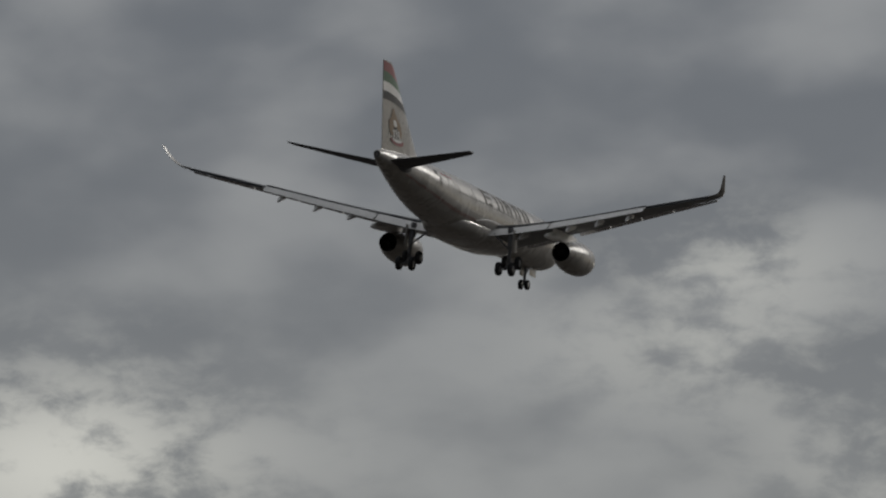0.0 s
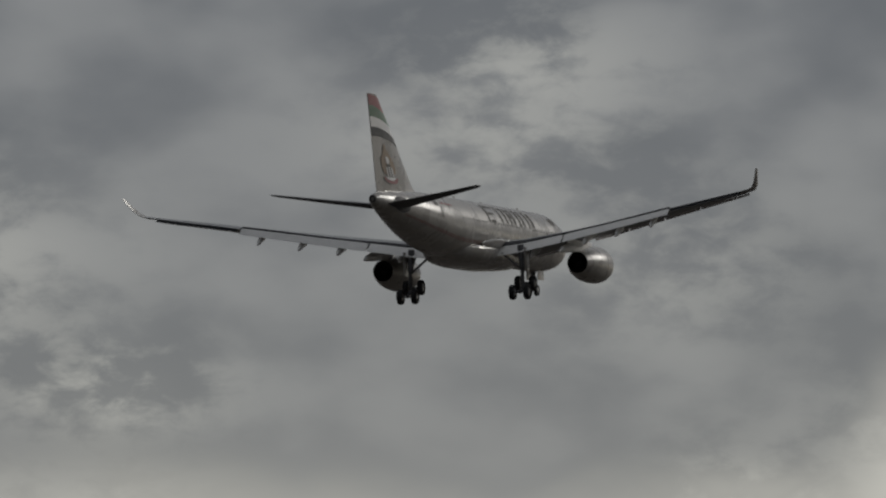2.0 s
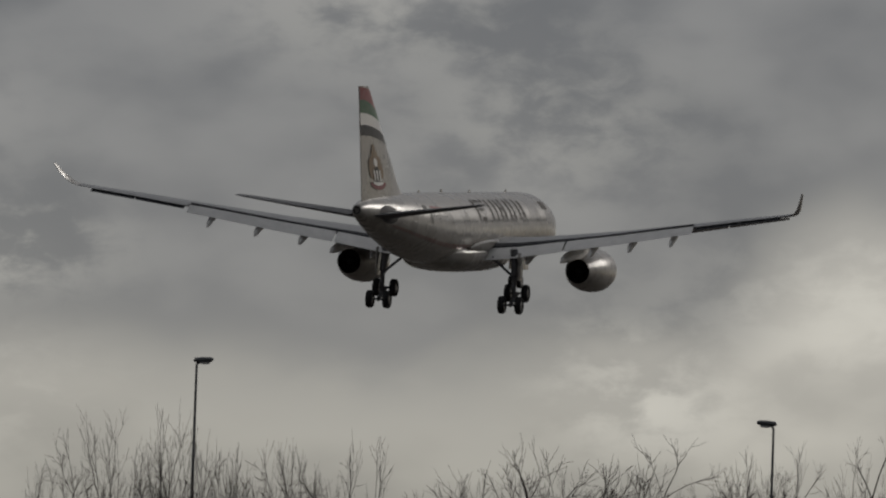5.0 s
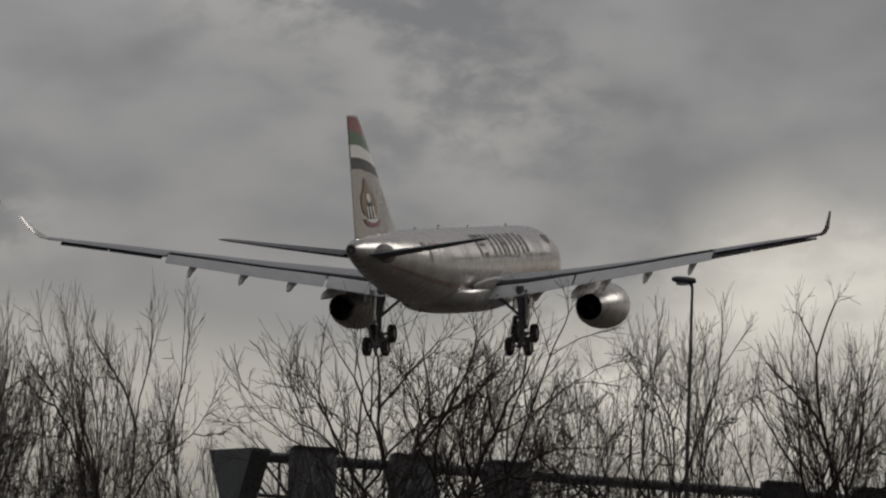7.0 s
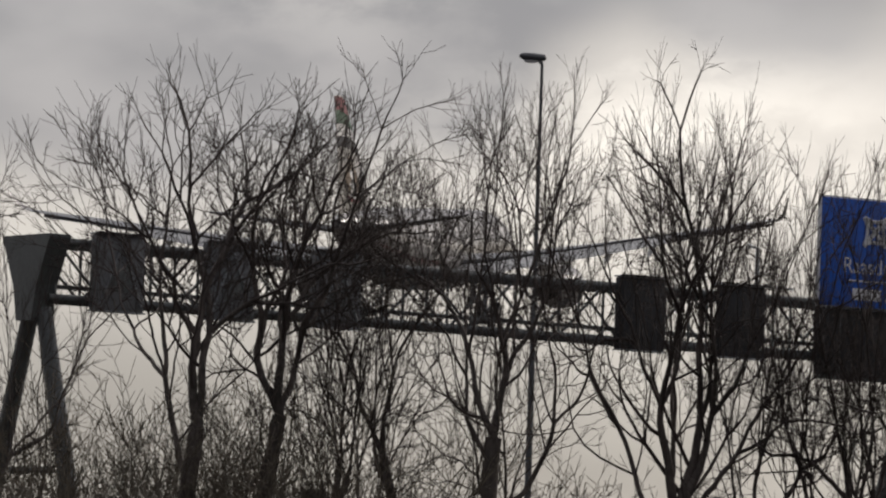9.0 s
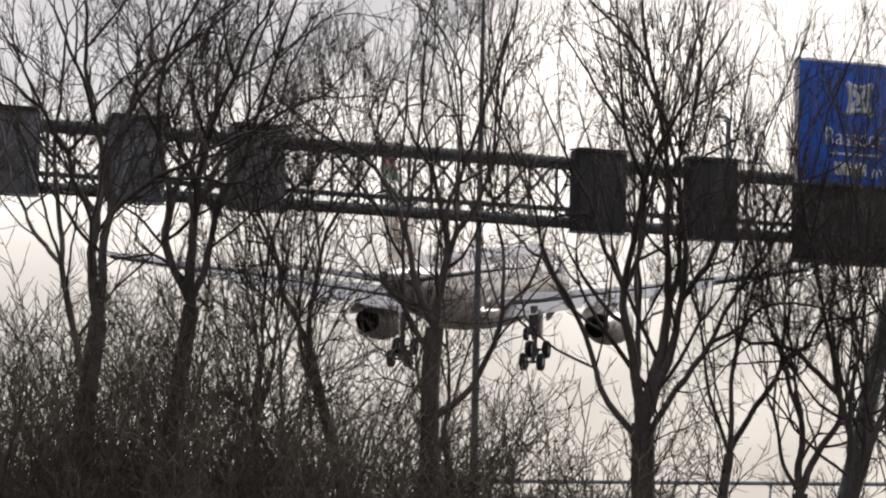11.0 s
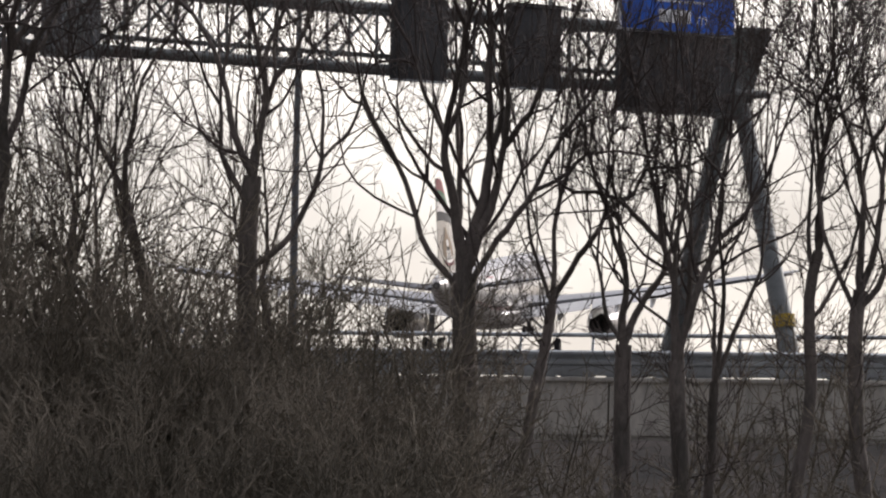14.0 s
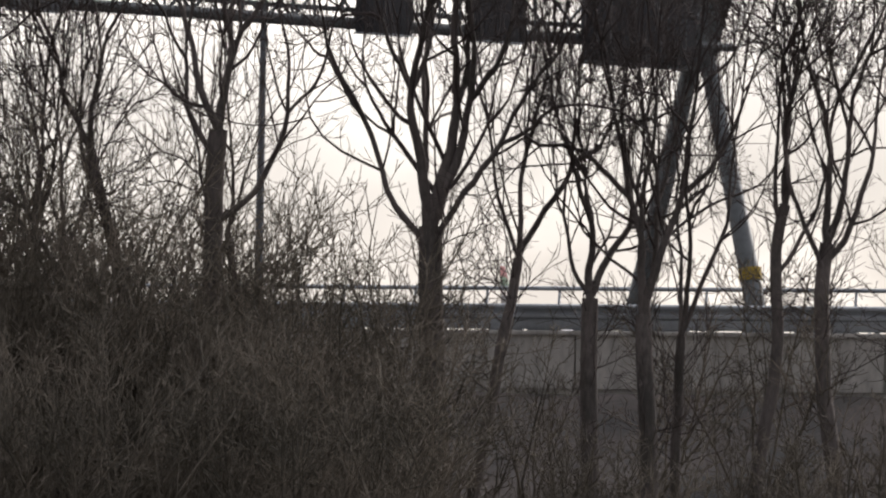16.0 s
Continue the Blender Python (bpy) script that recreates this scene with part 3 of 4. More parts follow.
# seconds, place, heading, nose up, bank
FLIGHT = (
    (0, -71.64, 464.3, 108.82, -12.60, -0.12, 4.09),
    (0.5, -63.22, 470.2, 100.43, -12.79, 0.41, 4.23),
    (1, -58.17, 471.9, 92.94, -12.77, 1.67, 2.38),
    (1.5, -51.02, 469.3, 85.63, -12.96, 2.78, -0.20),
    (2, -44.40, 463.5, 77.94, -12.94, 3.95, -2.16),
    (2.5, -37.12, 455.1, 71.57, -12.86, 4.83, -2.65),
    (3, -35.95, 445.8, 64.33, -12.19, 5.79, -2.15),
    (3.2, -36.02, 444.6, 62.94, -11.78, 6.05, -1.59),
    (5.3, -28.52, 477.0, 55.54, -11.62, 6.08, 2.59),
    (5.5, -27.83, 478.9, 54.72, -12.01, 6.03, 2.97),
    (6, -26.08, 484.4, 52.52, -12.12, 5.71, 2.98),
    (6.5, -24.13, 486.1, 50.65, -12.12, 6.14, 1.97),
    (7, -22.03, 486.8, 48.33, -11.68, 6.11, -0.87),
    (7.5, -20.38, 493.1, 47.00, -10.47, 5.71, -2.91),
    (8, -17.85, 506.1, 44.46, -10.30, 4.09, -3.13),
    (8.5, -16.05, 521.9, 42.13, -10.13, 3.70, -2.35),
    (9, -13.89, 532.2, 40.00, -10.66, 4.27, -0.39),
    (9.5, -11.93, 542.1, 38.24, -11.08, 4.76, 0.99),
    (9.7, -11.33, 546.2, 37.70, -11.47, 4.88, 1.55),
    (12, -0.25, 596.7, 29.68, -13.25, 4.96, -0.77),
    (12.5, 3.18, 609.6, 28.65, -13.67, 4.99, -1.38),
    (13, 6.21, 624.8, 27.51, -11.91, 3.79, -1.37),
    (13.3, 7.68, 634.8, 26.98, -11.55, 3.55, -1.32),
    (13.6, 10.53, 645.5, 25.69, -10.61, 4.01, -0.85),
    (14, 11.63, 659.9, 24.12, -10.39, 4.26, -0.42),
    (15, 17.22, 696.1, 17.25, -10.18, 4.71, -0.35),
    (16, 22.10, 732.0, 14.99, -10.22, 4.43, -0.36),
)


# ---- ground, viaduct ----
ROAD_DIR = Vector((0.905, -0.425, 0))        # along the traffic
ROAD_SIDE = Vector((0.425, 0.905, 0))        # away from the camera
EDGE = Vector((0, 167, 0))                   # near edge of the deck
DECK_Z, DECK_W = 5.3, 17.0
along = lambda u, v, z=0.0: EDGE + ROAD_DIR * u + ROAD_SIDE * v + Vector((0, 0, z))
ROAD_TURN = math.degrees(math.atan2(ROAD_DIR.y, ROAD_DIR.x))
road_pose = lambda u, v, z=0.0: Matrix.Translation(along(u, v, z)) @ pose(0, 0, 0, 0, 0, ROAD_TURN)


def ground_height(x, y):
    """Flat field, a bank up to the deck, and the airfield behind."""
    v = (Vector((x, y, 0)) - EDGE).dot(ROAD_SIDE)
    bank = min(max((v + 12.5) / 11.5, 0), 1) * 3.95
    far = min(max((y - 300) / 300, 0), 1) * 4.25
    bumps = noise.noise(Vector((x * 0.35, y * 0.35, 0))) * 0.16 + noise.noise(Vector((x * 1.3, y * 1.3, 3))) * 0.05
    return bank + far + (bumps if v < 0 and abs(x) < 80 and y > 60 else 0)


def axis(lo, hi, step, edges):
    vals = [lo + step * i for i in range(int((hi - lo) / step) + 1)]
    return sorted([e for e in edges if e < lo] + vals + [e for e in edges if e > hi])


def build_ground():
    xs = axis(-40, 24, 0.8, (-4500, -2000, -900, -450, -260, -150, -100, -70, -52, 34, 50, 80, 130, 220, 400, 900, 2000, 4500))
    ys = axis(136, 182, 0.8, (-4500, -2000, -900, -400, -200, -60, 0, 50, 90, 115, 130, 200, 240, 300, 380, 460, 540, 600, 700, 900, 1400, 2500, 4500))
    bm = bmesh.new()
    g = [[bm.verts.new((x, y, ground_height(x, y))) for y in ys] for x in xs]
    for i in range(len(xs) - 1):
        for j in range(len(ys) - 1):
            bm.faces.new((g[i][j], g[i + 1][j], g[i + 1][j + 1], g[i][j + 1]))
    ob = new("ground", mesh_of("ground", bm, SOIL))
    tagged(ob, "dark winter grass and leaf litter on a roadside bank", "ground", kind="structure")


build_ground()


def build_viaduct():
    road = new("road", mesh_of("road", box(-480, 260, 0.35, DECK_W - 0.3, DECK_Z - 0.9, DECK_Z), ASPHALT, False))
    road.matrix_world = road_pose(0, 0)
    tagged(road, "grey asphalt motorway deck behind the trees", "road", kind="structure")
    for k, v in enumerate((4.6, 8.2, 11.8)):
        ln = part("lane_line", merge(*[box(u, u + 3, v - 0.06, v + 0.06, DECK_Z, DECK_Z + 0.006) for u in range(-60, 60, 12)]), SIGN_WHITE, road, smooth=False)
    wall = thing("edge_parapet", road_pose(0, 0), "grey weathered concrete edge panels of the motorway deck", "parapet", kind="structure")
    pm = mesh_of("panel", box(-1.23, 1.23, 0.0, 0.3, 4.05, 5.30, 0.03), CONCRETE, False)
    for k in range(-18, 14):
        o = new("concrete_panel", pm)
        o.parent, o.location = wall, (k * 2.5, 0, 0)
    for u0, u1 in ((-480, -46.3), (33.8, 260)):
        part("far_panels", box(u0, u1, 0.0, 0.3, 4.05, 5.30, 0.02), CONCRETE, wall)
    part("coping", box(-480, 260, -0.06, 0.36, 5.28, 5.385, 0.02), CONCRETE, wall)
    part("lower_ledge", box(-480, 260, 0.05, 0.5, 3.6, 4.06, 0.02), CONCRETE, wall)
    # near guard rail: posts, two beams
    rail = thing("guard_rail", road_pose(0, 0), "galvanised steel guard rail on the deck edge", "guard rail", kind="structure")
    prof = [(y, z - 0.1) for y, z in ((0.60, 5.76), (0.54, 5.80), (0.54, 5.86), (0.62, 5.91), (0.62, 5.96), (0.54, 6.02), (0.54, 6.07), (0.60, 6.11), (0.66, 6.11), (0.66, 5.76))]
    part("upper_beam", loft([[Vector((u, y, z)) for y, z in prof] for u in (-480, 260)]), GALV, rail, smooth=False)
    part("lower_beam", box(-480, 260, 0.60, 0.70, 5.43, 5.665, 0.015), GALV, rail)
    foot = mesh_of("foot_block", box(-0.42, 0.42, 0.62, 0.74, DECK_Z, 5.44, 0.01), GALV, False)
    rf = random.Random(9)
    for k in range(-36, 30):
        if rf.random() < 0.75:
            o = new("foot_block", foot)
            o.parent, o.location = rail, (k * 1.05 + rf.uniform(-0.2, 0.2), 0, 0)
    post = mesh_of("post", box(-0.05, 0.05, 0.66, 0.78, DECK_Z, 5.95, 0.01), GALV, False)
    for k in range(-30, 24):
        o = new("post", post)
        o.parent, o.location = rail, (k * 1.33, 0, 0)
    # far handrail
    hand = thing("handrail", road_pose(0, 0), "slim steel handrail on the far deck edge", "handrail", kind="structure")
    part("top_rail", tube([(-480, DECK_W - 0.2, 6.86), (260, DECK_W - 0.2, 6.86)], 0.055, 8), GALV, hand)
    hp = mesh_of("post", tube([(0, DECK_W - 0.2, DECK_Z - 0.2), (0.12, DECK_W - 0.2, 6.86)], 0.04, 6), GALV)
    for k in range(-24, 18):
        o = new("post", hp)
        o.parent, o.location = hand, (k * 2.0 + 0.5, 0, 0)
    hoop = mesh_of("hoop", tube([(0.16 * math.cos(a), DECK_W - 0.8, 6.0 + 0.30 * math.sin(a)) for a in (math.pi * i / 8 for i in range(9))], 0.035, 6), GALV)
    hb = mesh_of("hoop_leg", merge(tube([(-0.16, DECK_W - 0.8, DECK_Z), (-0.16, DECK_W - 0.8, 6.0)], 0.035, 6), tube([(0.16, DECK_W - 0.8, DECK_Z), (0.16, DECK_W - 0.8, 6.0)], 0.035, 6)), GALV)
    for u in (6.4, 7.05):
        h = thing("hoop_bollard", road_pose(u, 0), "small steel hoop beside the handrail", "hoop", "hoops on the deck")
        for me in (hoop, hb):
            o = new(me.name, me)
            o.parent = h


build_viaduct()

# ---- sign gantry ----
G0, GDIR, GSIDE = Vector((-14.4, 160.55, 0)), Vector((0.806, 0.592, 0)), Vector((0.592, -0.806, 0))
GANTRY_POSE = Matrix.Translation(G0) @ pose(0, 0, 0, 0, 0, math.degrees(math.atan2(GDIR.y, GDIR.x)))
G_LEN, Z_LOW, Z_TOP = 29.7, 12.72, 14.15
g_of = lambda X: (X - 0.5 - G0.x) / GDIR.x


def build_gantry():
    gan = thing("sign_gantry", GANTRY_POSE, "grey steel truss gantry across the motorway, seen through trees", "gantry")
    for y in (-0.55, 0.55):
        part("upper_chord", tube([(0.2, y, Z_TOP), (G_LEN, y, Z_TOP)], 0.115, 12), GANTRY, gan)
        part("lower_chord", tube([(0.2, y, Z_LOW), (G_LEN, y, Z_LOW)], 0.10, 12), GANTRY, gan)
    part("cable_tray", box(0.4, G_LEN - 0.4, -0.28, 0.28, Z_LOW + 0.28, Z_LOW + 0.36, 0.01), GANTRY, gan)
    n = 20
    for k in range(n):
        u0, u1 = 0.4 + (G_LEN - 0.8) * k / n, 0.4 + (G_LEN - 0.8) * (k + 1) / n
        for y in (-0.55, 0.55):
            a, b = (Z_LOW, Z_TOP) if k % 2 else (Z_TOP, Z_LOW)
            part("diagonal", tube([(u0, y, a), (u1, y, b)], 0.042, 6), GANTRY, gan)
            part("upright", tube([(u0, y, Z_LOW), (u0, y, Z_TOP)], 0.042, 6), GANTRY, gan)
        part("cross_tie", tube([(u0, -0.55, Z_TOP), (u1, 0.55, Z_TOP)], 0.035, 6), GANTRY, gan)
    # A-shaped end frames
    for u, foot in ((0.25, 0.0), (G_LEN - 0.6, DECK_Z - 1.0)):
        leg = new("end_frame")
        leg.parent = gan
        rs = [[(u - 0.42, -w_, z), (u + 0.22, -w_, z), (u + 0.22, w_, z), (u - 0.42, w_, z)] for z, w_ in ((Z_LOW - 0.6, 0.36), (Z_LOW + 0.3, 0.55), (Z_TOP + 0.08, 1.12), (Z_TOP + 0.16, 1.12))]
        part("head_plate", loft(rs), GANTRY, leg, smooth=False)
        for sy in (-1, 1):
            part("leg", tube([(u, 0.30 * sy, Z_LOW - 0.3), (u, (0.30 + 0.32 * (Z_LOW - foot)) * sy, foot)], [0.22, 0.27], 14), GANTRY, leg)
            zb = 7.1 if foot > 1 else 3.0
            k = 0.30 + 0.32 * (Z_LOW - zb)
            if foot > 1 and sy < 0:
                part("yellow_band", tube([(u, (k - 0.03) * sy, zb + 0.15), (u, (k + 0.03) * sy, zb - 0.15)], 0.29, 14), YELLOW, leg, "yellow warning band on the leg")
        if foot < 1:
            part("brace", tube([(u, -1.0, Z_LOW - 4.4), (u, 1.0, Z_LOW - 4.4)], 0.10, 10), GANTRY, leg)
    # short mast with a camera arm on top
    u = g_of(5.25)
    part("mast", tube([(u, 0.55, Z_TOP), (u, 0.55, Z_TOP + 1.45), (u - 0.35, 0.55, Z_TOP + 1.5)], 0.06, 8), GALV, gan)
    part("walk_rail", tube([(g_of(4.3), 0.75, Z_TOP + 0.42), (g_of(6.4), 0.75, Z_TOP + 0.42)], 0.035, 6), GALV, gan)
    return gan


build_gantry()


def signal_box(X, back, label):
    b = thing("lane_signal", GANTRY_POSE @ pose(g_of(X), -0.78, 0), label, "lane signal", "lane signals on the gantry")
    zt, zb = 14.40, 12.46
    part("housing", box(-0.75, 0.75, -0.16, 0.12, zb, zt, 0.04), BOX_BACK if back else BOX, b)
    part("face", box(-0.69, 0.69, -0.185, -0.163, zb + 0.07, zt - 0.07, 0.005), BOX_BACK if back else BOX, b)
    for z in (zb - 0.03, zt + 0.01):
        part("rim", box(-0.78, 0.78, -0.20, 0.14, z, z + 0.035, 0.008), GALV, b)
    if back:
        for sx in (-1, 1):
            part("stay", tube([(0.62 * sx, -0.21, zb + 0.15), (0.0, -0.21, zt - 0.2)], 0.035, 6), GALV, b)
        part("hatch", box(-0.3, 0.3, -0.21, -0.186, zb + 0.5, zb + 1.1, 0.01), GANTRY, b)
    part("hood", box(-0.78, 0.78, -0.34, -0.16, zt + 0.045, zt + 0.07, 0.008), BOX, b)
    for sx in (-1, 1):
        part("bracket", box(0.6 * sx - 0.04, 0.6 * sx + 0.04, 0.12, 0.26, zb + 0.1, zt - 0.1, 0.01), GALV, b)
    return b


for X in (-12.2, -9.45, -6.75):
    signal_box(X, True, "grey housing of an unlit lane signal hung on the gantry")
for X in (1.25, 4.0):
    signal_box(X, False, "black unlit lane signal hung on the gantry")


def text_part(words, size, m, mat, parent, name):
    cu = bpy.data.curves.new("letters", "FONT")
    cu.body, cu.size, cu.align_x, cu.align_y, cu.extrude = words, size, "CENTER", "CENTER", 0.004
    tmp = bpy.data.objects.new("letters", cu)
    scene.collection.objects.link(tmp)
    bpy.context.view_layer.update()
    me = bpy.data.meshes.new_from_object(tmp.evaluated_get(bpy.context.evaluated_depsgraph_get()))
    bpy.data.objects.remove(tmp)
    me.transform(m)
    me.materials.clear()
    me.materials.append(mat)
    o = new(name, me)
    o.parent = parent
    return o


def build_signs():
    mid = (g_of(6.05) + g_of(8.95)) / 2
    s = thing("motorway_sign", GANTRY_POSE @ pose(mid, -0.85, 0), "blue motorway junction sign with white lettering on the gantry", "road sign")
    w2, zb, zt = 1.80, 14.02, 17.10
    part("border", box(-w2, w2, -0.06, 0.06, zb, zt, 0.03), SIGN_WHITE, s, "white sign border")
    part("panel", box(-w2 + 0.06, w2 - 0.06, -0.085, -0.062, zb + 0.06, zt - 0.06, 0.005), SIGN_BLUE, s)
    face = pose(0, -0.092, 0, 90, 0, 0)
    text_part("Raasdorp", 0.62, face @ pose(0.15, 15.2, 0) @ Matrix.Diagonal((0.95, 1, 1, 1)), SIGN_WHITE, s, "lettering")
    text_part("m", 0.5, face @ pose(0.72, 14.40, 0), SIGN_WHITE, s, "lettering")
    part("digit_bar", box(-0.62, 0.38, -0.10, -0.088, 14.28, 14.60, 0.004), SIGN_WHITE, s, "plain white bar for unreadable figures")
    part("rule_line", box(-0.75, 0.85, -0.10, -0.088, 14.78, 14.83, 0.004), SIGN_WHITE, s)
    # junction symbol: crossing bands joined by inward curves
    cx_, cz_ = 0.12, 16.18
    for a in (45, -45):
        part("junction_symbol", box(-0.56, 0.56, -0.10, -0.088, -0.075, 0.075, 0.004, pose(cx_, 0, cz_, 0, a, 0)), SIGN_WHITE, s, "white interchange symbol")
    for a in (0, 90, 180, 270):
        ends = [Vector((0.54 * math.cos(radians(a + b)), 0.54 * math.sin(radians(a + b)))) for b in (-45, 45)]
        dip = Vector((math.cos(radians(a)), math.sin(radians(a)))) * 0.18
        arc = []
        for i in range(7):
            t = i / 6
            q = ends[0] * (1 - t) ** 2 + dip * 2 * t * (1 - t) + ends[1] * t ** 2
            arc.append((cx_ + q.x, -0.096, cz_ + q.y))
        part("junction_symbol", tube(arc, 0.055, 6), SIGN_WHITE, s)
    for sx in (-1, 1):
        part("stanchion", box(1.2 * sx - 0.06, 1.2 * sx + 0.06, 0.06, 0.3, 12.6, 17.0, 0.01), GALV, s)
    d = thing("message_sign", GANTRY_POSE @ pose((g_of(6.1) + g_of(8.6)) / 2, -1.05, 0), "large dark unlit message sign box below the blue sign", "message sign")
    h2 = (g_of(8.6) - g_of(6.1)) / 2
    part("housing", box(-h2, h2, -0.30, 0.35, 12.15, 13.98, 0.05), BOX, d)
    part("face", box(-h2 + 0.1, h2 - 0.1, -0.325, -0.303, 12.28, 13.85, 0.01), BOX, d)
    part("hood", box(-h2 - 0.05, h2 + 0.05, -0.6, -0.28, 13.985, 14.015, 0.008), GANTRY, d)
    part("base_rail", box(-h2, h2, -0.2, 0.3, 12.06, 12.145, 0.01), GANTRY, d)
    for k in range(4):
        part("seam", box(-h2 + (k + 0.5) * h2 / 2 - 0.015, -h2 + (k + 0.5) * h2 / 2 + 0.015, -0.335, -0.3255, 12.3, 13.83), GANTRY, d)


build_signs()


def street_lamp(x, y, ztop, side, base):
    s = thing("street_lamp", pose(x, y, base), "tall grey motorway lamp post with a flat single head", "street lamp", "motorway lamps")
    h = ztop - base
    part("pole", tube([(0, 0, -0.4), (0, 0, 2.0), (0, 0, h * 0.6), (0, 0, h - 0.12)], [0.12, 0.115, 0.075, 0.045], 12), LAMP_GREY, s)
    part("bracket", tube([(0, 0, h - 0.12), (0.10 * side, 0, h), (0.3 * side, 0, h + 0.04)], 0.055, 8), LAMP_GREY, s)
    rs = [ring((q * side, 0, h + 0.05 + dz), (0, 1, 0), (0, 0, 1), a, b, 12) for q, a, b, dz in ((-0.12, 0.05, 0.04, 0.0), (-0.08, 0.12, 0.09, 0.01), (0.25, 0.17, 0.12, 0.02), (0.55, 0.16, 0.10, 0.04), (0.66, 0.08, 0.05, 0.05))]
    part("lamp_head", loft(rs), LAMP_GREY, s, "flat grey lamp head")
    part("lens", loft([ring((0.32 * side, 0, h - 0.03 + dz), (1, 0, 0), (0, 1, 0), 0.22 * q, 0.13 * q, 14) for dz, q in ((0.0, 1), (-0.05, 0.85), (-0.07, 0.4))]), SIGN_WHITE, s, "pale lamp lens")
    return s


street_lamp(-24.6, 185, 23.4, 1, DECK_Z)
street_lamp(-1.75, 185, 21.55, -1, DECK_Z)


# ---- bare trees ----
class Wood:
    """Collects tapering round branches into one mesh."""

    def __init__(self):
        self.v, self.f, self.n = [], [], 0

    def add(self, pts, radii, sides):
        pts = np.asarray(pts)
        d = np.gradient(pts, axis=0)
        d /= np.linalg.norm(d, axis=1, keepdims=True) + 1e-9
        ref = np.array((1.0, 0.3, 0.0)) if abs(d[0][2]) > 0.8 else np.array((0.0, 0.2, 1.0))
        u = np.cross(d, ref)
        u /= np.linalg.norm(u, axis=1, keepdims=True) + 1e-9
        w_ = np.cross(d, u)
        a = np.arange(sides) * (2 * np.pi / sides)
        r = np.asarray(radii)[:, None, None]
        vs = pts[:, None, :] + r * (np.cos(a)[None, :, None] * u[:, None, :] + np.sin(a)[None, :, None] * w_[:, None, :])
        self.v.append(vs.reshape(-1, 3))
        k = len(pts)
        i, j = np.meshgrid(np.arange(k - 1), np.arange(sides), indexing="ij")
        j2 = (j + 1) % sides
        q = np.stack([i * sides + j, i * sides + j2, (i + 1) * sides + j2, (i + 1) * sides + j], -1).reshape(-1, 4) + self.n
        self.f.append(q)
        self.n += k * sides

    def mesh(self, name, mat):
        me = bpy.data.meshes.new(name)
        v, f = np.concatenate(self.v), np.concatenate(self.f)
        me.vertices.add(len(v))
        me.vertices.foreach_set("co", v.astype(np.float32).ravel())
        me.loops.add(f.size)
        me.loops.foreach_set("vertex_index", f.astype(np.int32).ravel())
        me.polygons.add(len(f))
        me.polygons.foreach_set("loop_start", np.arange(0, f.size, 4, dtype=np.int32))
        me.polygons.foreach_set("use_smooth", np.ones(len(f), dtype=bool))
        me.update(calc_edges=True)
        me.materials.append(mat)
        return me


def bough(rng, p, d, length, r0, r1, segs, wob, rise):
    """A crooked line that bends towards the light."""
    pts = [np.array(p, float)]
    d = np.array(d, float)
    d /= np.linalg.norm(d)
    step = length / segs
    for _ in range(segs):
        d = d + rng.normal(0, wob, 3) + np.array((0, 0, rise))
        d /= np.linalg.norm(d)
        pts.append(pts[-1] + d * step)
    t = np.linspace(0, 1, segs + 1)
    return np.array(pts), r0 + (r1 - r0) * t ** 0.85


def side_way(rng, d, angle, az):
    d = d / np.linalg.norm(d)
    u = np.cross(d, (0.0, 0.0, 1.0) if abs(d[2]) < 0.95 else (1.0, 0.0, 0.0))
    u /= np.linalg.norm(u)
    w_ = np.cross(d, u)
    return d * math.cos(angle) + (u * math.cos(az) + w_ * math.sin(az)) * math.sin(angle)


def offshoots(rng, wood, pts, radii, level, spec, length):
    """Side branches along a branch, down to the twigs."""
    count, ratio, angle, first = spec[level]
    az = rng.uniform(0, 6.28)
    for k in range(count):
        t = first + (1 - first) * (k + rng.uniform(0.1, 0.9)) / count
        i = min(int(t * (len(pts) - 1)), len(pts) - 2)
        fr = t * (len(pts) - 1) - i
        p = pts[i] * (1 - fr) + pts[i + 1] * fr
        d = pts[i + 1] - pts[i]
        az += 2.4 + rng.uniform(-0.5, 0.5)
        ln = length * ratio * (1.1 - 0.62 * t) * rng.uniform(0.65, 1.3)
        r = max(min(radii[i] * 0.62, 0.012 * ln + 0.005), 0.0104)
        sides, segs = ((5, 7), (4, 5), (3, 3))[min(level, 2)]
        cp, cr = bough(rng, p, side_way(rng, d, radians(angle) * rng.uniform(0.7, 1.3), az), ln, r, max(r * 0.4, 0.0075), segs, (0.12, 0.13, 0.13)[min(level, 2)], (0.11, 0.13, 0.12)[min(level, 2)])
        wood.add(cp, cr, sides)
        if level + 1 < len(spec):
            offshoots(rng, wood, cp, cr, level + 1, spec, ln)


def twig(rng, wood, p, d, length, r, subs):
    """A thin crooked shoot with a few finer ones on it."""
    tp, tr = bough(rng, p, d, length, r, 0.0065, 3, 0.17, 0.06)
    wood.add(tp, tr, 3)
    for k in range(subs):
        i = 1 + int(rng.uniform(0, 1.99))
        sp, sr = bough(rng, tp[i], side_way(rng, tp[i] - tp[i - 1], radians(rng.uniform(22, 52)), rng.uniform(0, 6.28)), length * rng.uniform(0.35, 0.7), r * 0.75, 0.006, 2, 0.14, 0.08)
        wood.add(sp, sr, 3)


